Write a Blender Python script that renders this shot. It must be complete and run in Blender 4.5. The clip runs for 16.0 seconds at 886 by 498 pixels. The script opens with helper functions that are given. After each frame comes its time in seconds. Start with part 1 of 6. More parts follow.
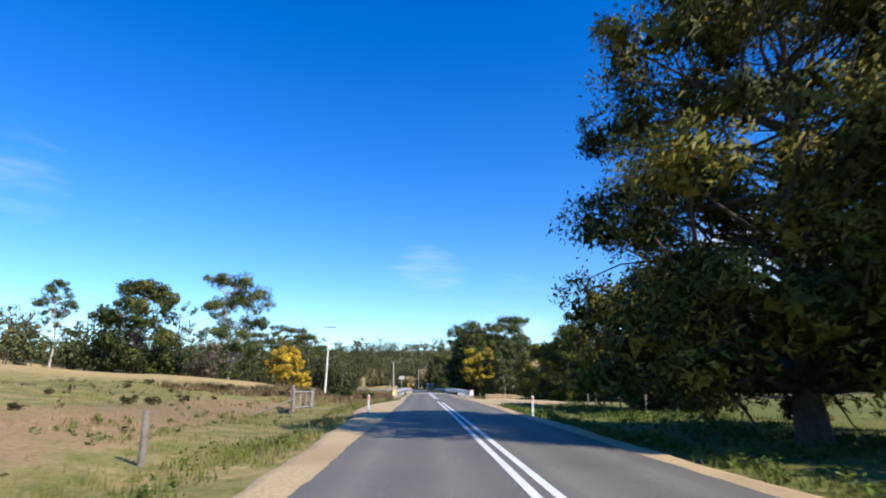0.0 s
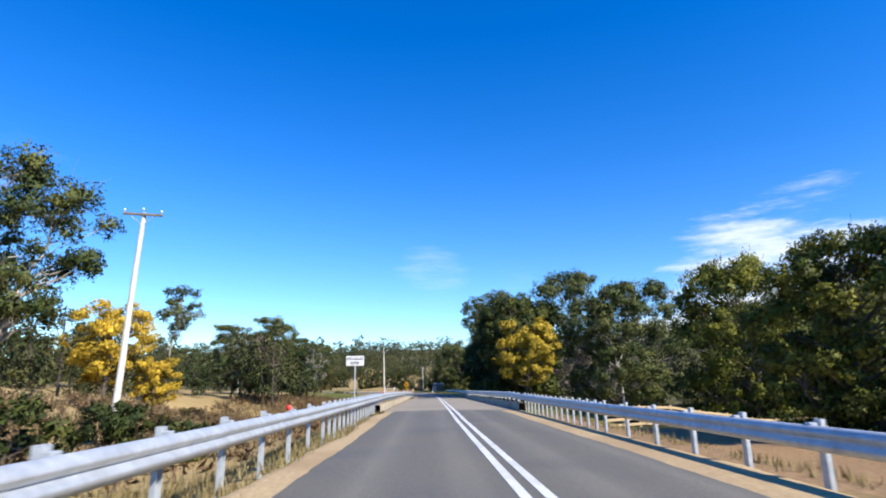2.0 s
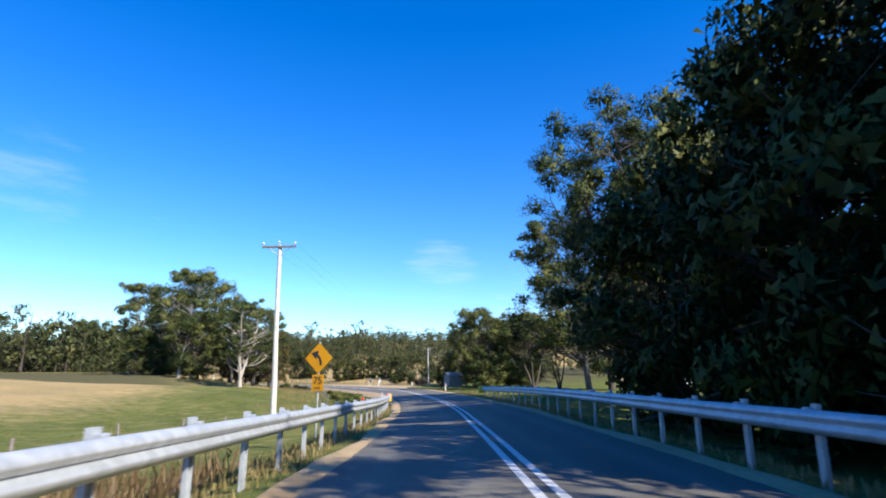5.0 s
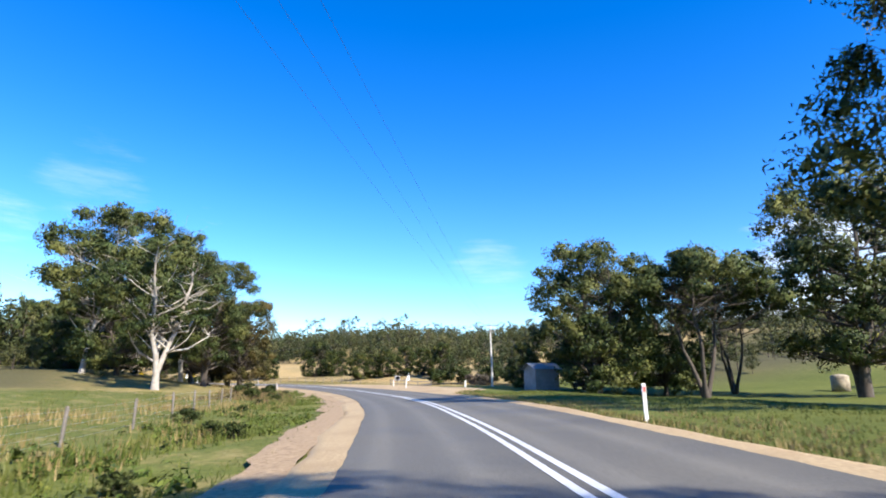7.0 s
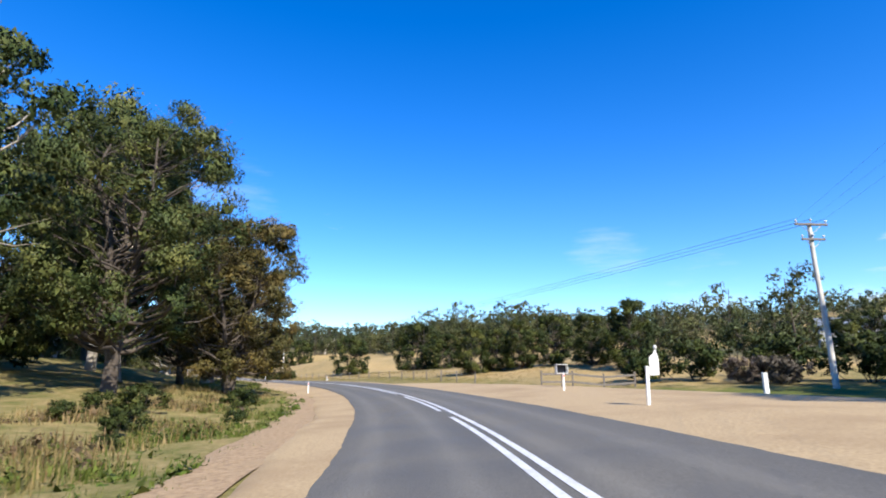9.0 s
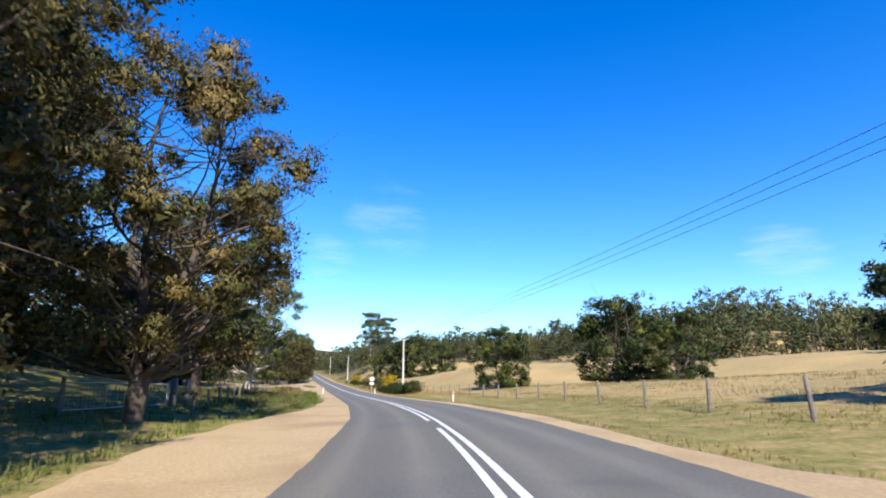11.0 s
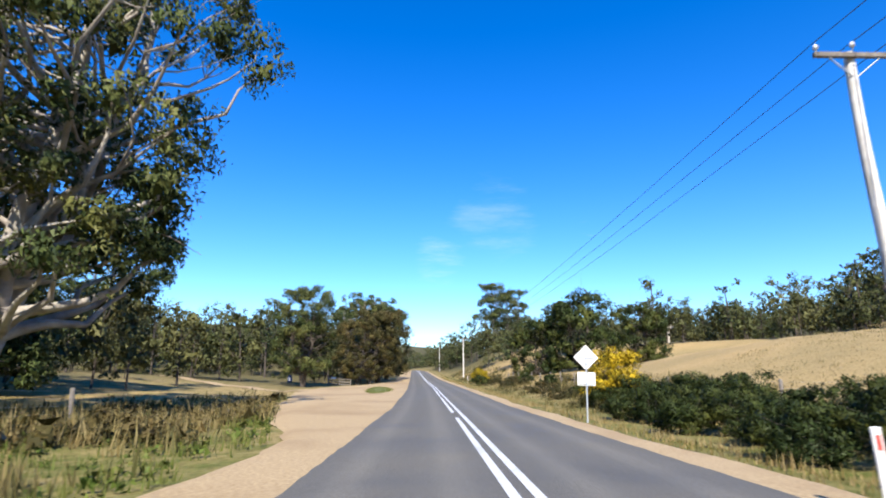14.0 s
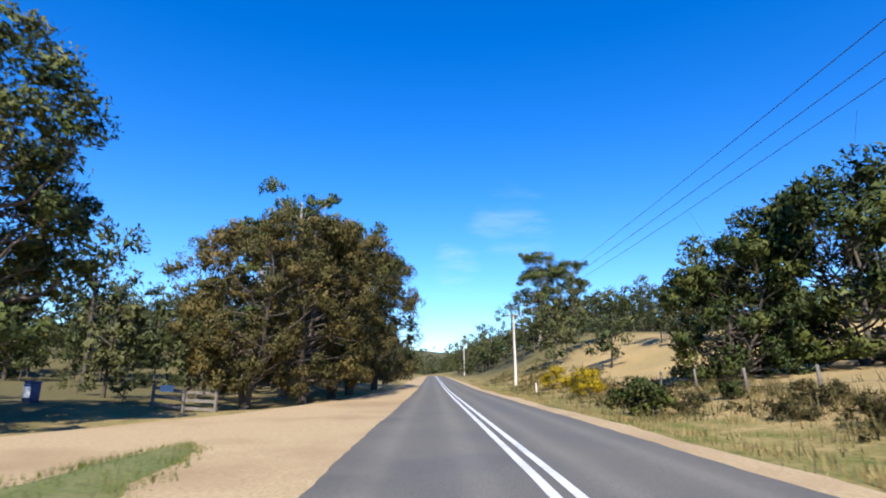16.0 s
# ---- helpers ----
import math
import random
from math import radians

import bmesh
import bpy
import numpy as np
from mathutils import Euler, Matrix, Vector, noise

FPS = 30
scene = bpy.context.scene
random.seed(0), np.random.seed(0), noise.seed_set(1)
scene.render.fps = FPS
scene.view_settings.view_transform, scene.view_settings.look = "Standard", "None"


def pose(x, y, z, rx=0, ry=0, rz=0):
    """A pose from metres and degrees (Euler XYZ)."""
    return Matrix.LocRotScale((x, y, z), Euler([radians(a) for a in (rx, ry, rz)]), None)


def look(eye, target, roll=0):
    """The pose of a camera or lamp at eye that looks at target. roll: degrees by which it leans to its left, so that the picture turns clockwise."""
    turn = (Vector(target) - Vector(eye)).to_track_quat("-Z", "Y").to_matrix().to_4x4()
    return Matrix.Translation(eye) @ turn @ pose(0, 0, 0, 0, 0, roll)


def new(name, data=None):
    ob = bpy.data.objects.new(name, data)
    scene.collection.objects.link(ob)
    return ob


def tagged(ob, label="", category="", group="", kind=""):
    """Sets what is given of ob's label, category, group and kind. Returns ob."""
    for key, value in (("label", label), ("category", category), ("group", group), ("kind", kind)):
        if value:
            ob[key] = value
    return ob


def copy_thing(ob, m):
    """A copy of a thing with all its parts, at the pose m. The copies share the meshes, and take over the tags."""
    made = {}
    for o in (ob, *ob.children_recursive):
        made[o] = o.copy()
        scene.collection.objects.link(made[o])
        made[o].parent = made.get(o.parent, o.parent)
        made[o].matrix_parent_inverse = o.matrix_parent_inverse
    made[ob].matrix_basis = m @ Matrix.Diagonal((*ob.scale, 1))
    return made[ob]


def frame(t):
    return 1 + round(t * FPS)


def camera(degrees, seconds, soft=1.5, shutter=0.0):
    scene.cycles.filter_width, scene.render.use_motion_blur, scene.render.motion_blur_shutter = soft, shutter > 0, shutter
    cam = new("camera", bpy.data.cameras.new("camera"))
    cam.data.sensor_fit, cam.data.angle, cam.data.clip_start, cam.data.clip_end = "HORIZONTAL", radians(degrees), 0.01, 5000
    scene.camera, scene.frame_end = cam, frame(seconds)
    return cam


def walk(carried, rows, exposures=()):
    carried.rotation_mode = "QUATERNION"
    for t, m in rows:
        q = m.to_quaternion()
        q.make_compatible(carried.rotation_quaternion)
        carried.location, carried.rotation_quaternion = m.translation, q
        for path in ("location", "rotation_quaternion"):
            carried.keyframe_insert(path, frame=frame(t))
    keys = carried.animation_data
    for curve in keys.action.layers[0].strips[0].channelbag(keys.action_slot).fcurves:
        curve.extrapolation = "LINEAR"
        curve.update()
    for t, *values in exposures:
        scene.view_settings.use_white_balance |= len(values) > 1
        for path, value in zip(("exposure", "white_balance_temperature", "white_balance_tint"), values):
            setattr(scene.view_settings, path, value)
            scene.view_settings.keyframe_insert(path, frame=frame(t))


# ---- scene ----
EXPOSURES = [(0, 0.88), (0.5, 1.04), (1.5, 0.94), (3.0, 0.96), (5.5, 1.2), (6.0, 1.36), (6.5, 1.4), (7.0, 1.3), (8.0, 1.08), (9.0, 1.02), (11.5, 1.18), (12.5, 1.26), (14.0, 1.1), (16.0, 1.02)]
cam = camera(76.8, 16.0, soft=1.9, shutter=0.07)
PATH = [
    (0, (-1.789, -9.712, 1.221), (-1.720, -7.773, 1.706), 0.22),
    (0.5, (-1.626, 5.521, 1.288), (-1.562, 7.460, 1.773), -0.27),
    (1, (-1.543, 20.611, 1.439), (-1.480, 22.550, 1.926), -0.57),
    (1.5, (-1.599, 35.431, 1.473), (-1.540, 37.371, 1.958), -0.59),
    (2, (-1.639, 49.931, 1.515), (-1.581, 51.870, 2.001), -0.81),
    (2.5, (-1.647, 64.292, 1.599), (-1.594, 66.231, 2.087), -0.62),
    (3, (-1.519, 78.588, 1.682), (-1.469, 80.527, 2.170), -0.36),
    (3.5, (-1.415, 92.837, 1.711), (-1.380, 94.779, 2.186), -0.16),
    (4, (-1.364, 107.058, 1.690), (-1.341, 109.003, 2.155), -0.05),
    (4.5, (-1.369, 121.271, 1.638), (-1.350, 123.217, 2.100), -0.01),
    (5, (-1.433, 135.492, 1.580), (-1.411, 137.437, 2.045), 0.03),
    (5.5, (-1.588, 149.738, 1.526), (-1.568, 151.681, 1.999), 0.13),
    (6, (-1.918, 164.023, 1.466), (-1.928, 165.967, 1.936), 0.35),
    (6.5, (-2.808, 178.306, 1.441), (-2.880, 180.249, 1.910), 0.31),
    (7, (-4.456, 192.461, 1.488), (-4.601, 194.401, 1.952), 0.15),
    (7.5, (-6.479, 206.195, 1.638), (-6.714, 208.126, 2.100), 0.36),
    (8, (-9.010, 219.394, 1.702), (-9.345, 221.313, 2.156), 0.57),
    (8.5, (-12.027, 232.134, 1.694), (-12.463, 234.033, 2.146), 0.23),
    (9, (-15.294, 244.128, 1.652), (-15.834, 246.002, 2.097), -0.32),
    (9.5, (-19.290, 255.796, 1.709), (-19.955, 257.625, 2.171), -0.36),
    (10, (-24.059, 267.170, 1.784), (-24.852, 268.944, 2.260), -0.18),
    (10.5, (-29.635, 278.275, 1.893), (-30.546, 279.988, 2.376), 0.09),
    (11, (-36.028, 289.138, 2.019), (-37.045, 290.790, 2.503), 0.41),
    (11.5, (-43.255, 299.777, 2.141), (-44.368, 301.367, 2.625), 0.72),
    (12, (-51.354, 310.191, 2.224), (-52.562, 311.710, 2.711), 0.73),
    (12.5, (-60.313, 320.371, 2.275), (-61.602, 321.821, 2.759), 0.72),
    (13, (-69.842, 330.273, 2.317), (-71.145, 331.712, 2.800), 0.69),
    (13.5, (-79.535, 339.964, 2.399), (-80.846, 341.397, 2.878), 0.49),
    (14, (-89.138, 349.895, 2.499), (-90.460, 351.317, 2.979), -0.04),
    (14.5, (-98.891, 359.910, 2.617), (-100.224, 361.319, 3.103), -0.24),
    (15, (-108.881, 369.891, 2.810), (-110.224, 371.289, 3.305), -0.31),
    (15.5, (-119.040, 379.859, 3.112), (-120.393, 381.245, 3.612), -0.21),
    (16, (-129.222, 390.015, 3.502), (-130.585, 391.389, 4.005), -0.18),
]
walk(cam, [(t, look(eye, target, roll)) for t, eye, target, roll in PATH], exposures=EXPOSURES)

# world and sun
SUN_DIR = Vector((0.568, -0.530, 0.629)).normalized()
world = bpy.data.worlds.new("world")
scene.world = world
world.use_nodes = True
wn, wl = world.node_tree.nodes, world.node_tree.links
bg = wn["Background"]
sky = wn.new("ShaderNodeTexSky")
sky.sky_type, sky.sun_disc = "NISHITA", False
sky.sun_elevation = math.asin(SUN_DIR.z)
sky.sun_rotation = math.atan2(SUN_DIR.x, SUN_DIR.y)
sky.air_density, sky.dust_density, sky.ozone_density = 1.0, 0.0, 3.0
hue = wn.new("ShaderNodeHueSaturation")
hue.inputs["Hue"].default_value = 0.515
hue.inputs["Saturation"].default_value = 1.42
wl.new(sky.outputs[0], hue.inputs["Color"])
# thin high cloud: soft patches about a few directions, torn by stretched noise
co = wn.new("ShaderNodeTexCoord")
mp = wn.new("ShaderNodeMapping")
mp.inputs["Scale"].default_value = (2.2, 2.2, 13.0)
mp.inputs["Rotation"].default_value = (0.0, 0.22, 0.0)
wl.new(co.outputs["Generated"], mp.inputs["Vector"])
torn = wn.new("ShaderNodeTexNoise")
torn.inputs["Scale"].default_value, torn.inputs["Detail"].default_value, torn.inputs["Roughness"].default_value = 1.7, 9.0, 0.68
wl.new(mp.outputs[0], torn.inputs["Vector"])
up = wn.new("ShaderNodeSeparateXYZ")
wl.new(co.outputs["Generated"], up.inputs[0])
low = wn.new("ShaderNodeValToRGB")
low.color_ramp.elements[0].color, low.color_ramp.elements[1].color = (0.78, 0.9, 0.95, 1), (1, 1, 1, 1)
low.color_ramp.elements[1].position = 0.3
wl.new(up.outputs["Z"], low.inputs[0])
deep = wn.new("ShaderNodeMix")
deep.data_type, deep.blend_type = "RGBA", "MULTIPLY"
deep.inputs["Factor"].default_value = 1.0
wl.new(hue.outputs[0], deep.inputs["A"])
wl.new(low.outputs[0], deep.inputs["B"])
last = deep.outputs["Result"]
CLOUDS = [((0.55, 0.86, 0.07), 0.27, 1.0), ((0.40, 0.91, 0.07), 0.14, 0.8), ((0.57, 0.80, 0.20), 0.16, 0.6), ((-0.58, 0.76, 0.29), 0.11, 0.16), ((0.015, 0.981, 0.193), 0.10, 0.2), ((-0.67, 0.712, 0.215), 0.075, 0.3), ((0.16, 0.98, 0.12), 0.12, 0.35)]
for way, wide, most in CLOUDS:
    dt = wn.new("ShaderNodeVectorMath")
    dt.operation = "DOT_PRODUCT"
    wl.new(co.outputs["Generated"], dt.inputs[0])
    dt.inputs[1].default_value = Vector(way).normalized()
    near = wn.new("ShaderNodeMapRange")
    near.interpolation_type = "SMOOTHSTEP"
    near.inputs["From Min"].default_value, near.inputs["From Max"].default_value = math.cos(wide), math.cos(wide * 0.15)
    near.inputs["To Max"].default_value = 0.44 if wide > 0.25 else 0.30
    wl.new(dt.outputs["Value"], near.inputs["Value"])
    sm = wn.new("ShaderNodeMath")
    sm.operation = "ADD"
    wl.new(near.outputs[0], sm.inputs[0])
    wl.new(torn.outputs["Fac"], sm.inputs[1])
    cut = wn.new("ShaderNodeMapRange")
    cut.interpolation_type = "SMOOTHSTEP"
    cut.inputs["From Min"].default_value, cut.inputs["From Max"].default_value, cut.inputs["To Max"].default_value = 0.68, 1.0, most
    wl.new(sm.outputs[0], cut.inputs["Value"])
    mx = wn.new("ShaderNodeMix")
    mx.data_type = "RGBA"
    wl.new(cut.outputs[0], mx.inputs["Factor"])
    wl.new(last, mx.inputs["A"])
    mx.inputs["B"].default_value = (4.2, 4.5, 4.8, 1)
    last = mx.outputs["Result"]
wl.new(last, bg.inputs["Color"])
bg.inputs["Strength"].default_value = 0.132
sun = new("sun", bpy.data.lights.new("sun", "SUN"))
sun.data.energy, sun.data.angle, sun.data.color = 4.6, radians(0.5), (1.0, 0.93, 0.82)
sun.matrix_world = look((0, 0, 0), -SUN_DIR)

# ---------------------------------------------------------------- materials
def nodes_of(name):
    m = bpy.data.materials.new(name)
    m.use_nodes = True
    return m, m.node_tree.nodes, m.node_tree.links, m.node_tree.nodes["Principled BSDF"]


def noise_node(n, l, scale, detail=4.0, coord="Object", rough=0.6):
    c = n.new("ShaderNodeTexCoord")
    t = n.new("ShaderNodeTexNoise")
    t.inputs["Scale"].default_value, t.inputs["Detail"].default_value, t.inputs["Roughness"].default_value = scale, detail, rough
    l.new(c.outputs[coord], t.inputs["Vector"])
    return t


def ramp_node(n, l, fac, stops):
    r = n.new("ShaderNodeValToRGB")
    e = r.color_ramp.elements
    while len(e) < len(stops):
        e.new(0.5)
    for k, (p, c) in enumerate(stops):
        e[k].position, e[k].color = p, (*c, 1)
    l.new(fac, r.inputs[0])
    return r.outputs[0]


def mix_node(n, l, fac, a, b, mode="MIX"):
    x = n.new("ShaderNodeMix")
    x.data_type, x.blend_type = "RGBA", mode
    for sock, val in ((x.inputs["Factor"], fac), (x.inputs["A"], a), (x.inputs["B"], b)):
        if isinstance(val, bpy.types.NodeSocket):
            l.new(val, sock)
        elif isinstance(val, tuple):
            sock.default_value = (*val, 1)
        else:
            sock.default_value = val
    return x.outputs["Result"]


def bump_node(n, l, b, height, strength=0.3, distance=0.02):
    u = n.new("ShaderNodeBump")
    u.inputs["Strength"].default_value, u.inputs["Distance"].default_value = strength, distance
    l.new(height, u.inputs["Height"])
    l.new(u.outputs[0], b.inputs["Normal"])


def surface(name, dark, light, fine=8.0, broad=0.7, rough=0.9, metal=0.0, bump=0.3, bump_d=0.02, stain=None):
    """A two-scale mottled surface."""
    m, n, l, b = nodes_of(name)
    f, g = noise_node(n, l, fine), noise_node(n, l, broad, 3.0)
    col = ramp_node(n, l, f.outputs["Fac"], [(0.3, dark), (0.7, light)])
    mid = tuple((p + q) / 2 for p, q in zip(dark, light))
    s = stain or tuple(c * 0.7 for c in mid)
    k = ramp_node(n, l, g.outputs["Fac"], [(0.48, (0, 0, 0)), (0.7, (0.8, 0.8, 0.8))])
    col = mix_node(n, l, k, col, s)
    l.new(col, b.inputs["Base Color"])
    b.inputs["Roughness"].default_value, b.inputs["Metallic"].default_value = rough, metal
    bump_node(n, l, b, f.outputs["Fac"], bump, bump_d)
    return m


def leaf_material(name, dark, light, tips=None, tip_share=0.5, trans=0.25, broad=0.35):
    """Foliage: each leaf varies, whole sprays vary, thin leaves let light through."""
    m, n, l, b = nodes_of(name)
    geo = n.new("ShaderNodeNewGeometry")
    col = ramp_node(n, l, geo.outputs["Random Per Island"], [(0.0, dark), (1.0, light)])
    g = noise_node(n, l, broad, 3.0)
    far = tips or tuple(c * 1.35 for c in light)
    k = ramp_node(n, l, g.outputs["Fac"], [(max(0.05, 0.62 - 0.3 * tip_share), (0, 0, 0)), (0.78, (1, 1, 1))])
    col = mix_node(n, l, k, col, far)
    info = n.new("ShaderNodeObjectInfo")
    tone = ramp_node(n, l, info.outputs["Random"], [(0.0, (0.82, 0.86, 0.8)), (1.0, (1.15, 1.08, 1.0))])
    col = mix_node(n, l, 1.0, col, tone, "MULTIPLY")
    l.new(col, b.inputs["Base Color"])
    b.inputs["Roughness"].default_value = 0.55
    b.inputs["Specular IOR Level"].default_value = 0.14
    t = n.new("ShaderNodeBsdfTranslucent")
    l.new(col, t.inputs["Color"])
    mx = n.new("ShaderNodeMixShader")
    mx.inputs[0].default_value = trans
    l.new(b.outputs[0], mx.inputs[1])
    l.new(t.outputs[0], mx.inputs[2])
    l.new(mx.outputs[0], n["Material Output"].inputs["Surface"])
    return m


def asphalt_material():
    """Worn chip seal: stone grain, polished wheel tracks along the lanes, patchy bleeding."""
    m, n, l, b = nodes_of("asphalt")
    grain, patch = noise_node(n, l, 45.0, 3.0), noise_node(n, l, 0.35, 5.0)
    a = n.new("ShaderNodeAttribute")
    a.attribute_name = "lane"
    col = ramp_node(n, l, grain.outputs["Fac"], [(0.3, (0.082, 0.077, 0.065)), (0.7, (0.172, 0.162, 0.139))])
    k = ramp_node(n, l, a.outputs["Fac"], [(0.0, (0.92, 0.92, 0.93)), (0.55, (1.0, 1.0, 1.0)), (1.0, (1.2, 1.19, 1.17))])
    col = mix_node(n, l, 1.0, col, k, "MULTIPLY")
    p = ramp_node(n, l, patch.outputs["Fac"], [(0.32, (0.66, 0.66, 0.67)), (0.48, (1.0, 1.0, 1.0)), (0.7, (1.22, 1.2, 1.16))])
    col = mix_node(n, l, 0.4, col, p, "MULTIPLY")
    l.new(col, b.inputs["Base Color"])
    r = ramp_node(n, l, patch.outputs["Fac"], [(0.3, (0.62, 0.62, 0.62)), (0.7, (0.86, 0.86, 0.86))])
    l.new(r, b.inputs["Roughness"])
    b.inputs["Specular IOR Level"].default_value = 0.12
    bump_node(n, l, b, grain.outputs["Fac"], 0.35, 0.006)
    return m


MAT = {
    "asphalt": asphalt_material(),
    "deck": surface("deck_asphalt", (0.19, 0.16, 0.118), (0.3, 0.255, 0.19), 25, 0.35, 0.9, bump=0.25, bump_d=0.005, stain=(0.18, 0.152, 0.113)),
    "paint": surface("road_paint", (0.468, 0.468, 0.451), (0.68, 0.68, 0.663), 14, 1.2, 0.6, bump=0.1, bump_d=0.003, stain=(0.425, 0.425, 0.408)),
    "gravel": surface("gravel", (0.27, 0.185, 0.09), (0.47, 0.35, 0.19), 16, 0.22, 0.95, bump=0.5, bump_d=0.012, stain=(0.25, 0.165, 0.08)),
    "steel": surface("galvanised_steel", (0.34, 0.37, 0.4), (0.52, 0.55, 0.58), 6, 1.3, 0.5, 0.3, 0.05, 0.003, stain=(0.36, 0.375, 0.38)),
    "concrete": surface("concrete", (0.27, 0.225, 0.155), (0.42, 0.355, 0.25), 6, 1.1, 0.9, bump=0.3, bump_d=0.01, stain=(0.13, 0.1, 0.068)),
    "yellow": surface("yellow_paint", (0.612, 0.374, 0.0085), (0.722, 0.468, 0.017), 4, 1.5, 0.45, bump=0.03, bump_d=0.002, stain=(0.595, 0.357, 0.017)),
    "amber": surface("amber_sheet", (0.54, 0.235, 0.004), (0.62, 0.29, 0.006), 3, 1.2, 0.4, bump=0.02, bump_d=0.001, stain=(0.5, 0.22, 0.008)),
    "white": surface("white_paint", (0.612, 0.612, 0.594), (0.738, 0.738, 0.72), 5, 1.5, 0.55, bump=0.05, bump_d=0.002, stain=(0.54, 0.531, 0.495)),
    "pinkish": surface("faded_board", (0.496, 0.36, 0.304), (0.624, 0.496, 0.432), 5, 1.2, 0.6, bump=0.05, bump_d=0.003, stain=(0.44, 0.32, 0.272)),
    "black": surface("black_paint", (0.015, 0.015, 0.02), (0.03, 0.03, 0.035), 5, 1.5, 0.5, bump=0.03, bump_d=0.002),
    "red": surface("red_reflector", (0.6, 0.03, 0.02), (0.75, 0.06, 0.04), 5, 1.5, 0.35, bump=0.03, bump_d=0.002),
    "pole": surface("weathered_pole", (0.48, 0.45, 0.4), (0.68, 0.65, 0.59), 3, 0.6, 0.85, bump=0.3, bump_d=0.01, stain=(0.4, 0.38, 0.32)),
    "grey_wood": surface("grey_timber", (0.10, 0.085, 0.07), (0.21, 0.185, 0.155), 7, 1.0, 0.9, bump=0.3, bump_d=0.008),
    "pale_wood": surface("pale_timber", (0.36, 0.255, 0.135), (0.495, 0.375, 0.225), 6, 0.9, 0.8, bump=0.2, bump_d=0.006),
    "white_bark": surface("white_bark", (0.281, 0.242, 0.195), (0.468, 0.429, 0.367), 1.6, 0.5, 0.85, bump=0.3, bump_d=0.03, stain=(0.187, 0.148, 0.117)),
    "brown_bark": surface("brown_bark", (0.0462, 0.0357, 0.0273), (0.105, 0.084, 0.0651), 3, 0.8, 0.95, bump=0.6, bump_d=0.05),
    "trunk_grey": surface("smooth_gum_bark", (0.21, 0.18, 0.15), (0.44, 0.40, 0.34), 1.6, 0.5, 0.85, bump=0.35, bump_d=0.03, stain=(0.12, 0.095, 0.075)),
    "wire": surface("dark_cable", (0.03, 0.03, 0.03), (0.06, 0.06, 0.06), 4, 1, 0.6, bump=0.02, bump_d=0.001),
    "tin": surface("pale_sheet_metal", (0.176, 0.198, 0.22), (0.264, 0.286, 0.308), 3, 0.6, 0.5, 0.3, 0.1, 0.01),
    "wall_white": surface("white_weatherboard", (0.42, 0.41, 0.38), (0.52, 0.51, 0.48), 3, 0.6, 0.7, bump=0.1, bump_d=0.01),
    "glass": surface("dark_window_glass", (0.02, 0.025, 0.03), (0.04, 0.045, 0.05), 2, 0.5, 0.12, bump=0.0),
    "car_blue": surface("blue_car_paint", (0.02, 0.05, 0.16), (0.03, 0.07, 0.2), 2, 0.5, 0.25, 0.2, 0.0),
    "rubber": surface("black_rubber", (0.012, 0.012, 0.012), (0.03, 0.03, 0.03), 8, 1, 0.9, bump=0.1),
    "gum_leaf": leaf_material("gum_leaf", (0.017, 0.03, 0.01), (0.075, 0.1, 0.032), (0.2, 0.195, 0.06), 0.55, 0.06),
    "gum_leaf_brown": leaf_material("gum_leaf_brown", (0.03, 0.034, 0.012), (0.1, 0.088, 0.03), (0.21, 0.145, 0.05), 0.5, 0.08),
    "dense_leaf": leaf_material("dense_leaf", (0.01, 0.019, 0.005), (0.045, 0.064, 0.017), (0.15, 0.155, 0.035), 0.5, 0.05),
    "olive_leaf": leaf_material("olive_leaf", (0.012, 0.018, 0.004), (0.06, 0.068, 0.015), (0.27, 0.235, 0.04), 0.7, 0.07, 0.5),
    "wattle_leaf": leaf_material("wattle_leaf", (0.01, 0.02, 0.004), (0.065, 0.088, 0.015), (0.27, 0.26, 0.036), 0.75, 0.07),
    "wattle_bloom": leaf_material("wattle_bloom", (0.07, 0.068, 0.014), (0.42, 0.3, 0.03), (0.74, 0.52, 0.06), 0.9, 0.1),
    "gorse_bloom": leaf_material("gorse_bloom", (0.06, 0.075, 0.012), (0.46, 0.34, 0.02), (0.56, 0.41, 0.02), 0.8, 0.12, 1.2),
    "far_leaf": leaf_material("far_leaf", (0.028, 0.04, 0.016), (0.075, 0.092, 0.035), (0.15, 0.14, 0.056), 0.62, 0.06, broad=0.06),
    "twig": leaf_material("bare_twig", (0.06, 0.048, 0.036), (0.144, 0.12, 0.099), (0.18, 0.144, 0.12), 0.5, 0.05),
    "green_grass": leaf_material("green_grass", (0.045, 0.0675, 0.0112), (0.128, 0.165, 0.0338), (0.225, 0.21, 0.0675), 0.7, 0.3, 0.3),
    "dry_grass": leaf_material("dry_grass", (0.18, 0.13, 0.0504), (0.36, 0.288, 0.144), (0.216, 0.187, 0.072), 0.6, 0.3, 0.3),
    "bracken": leaf_material("bracken", (0.056, 0.035, 0.0175), (0.182, 0.119, 0.063), (0.238, 0.168, 0.091), 0.8, 0.2, 0.4),
}

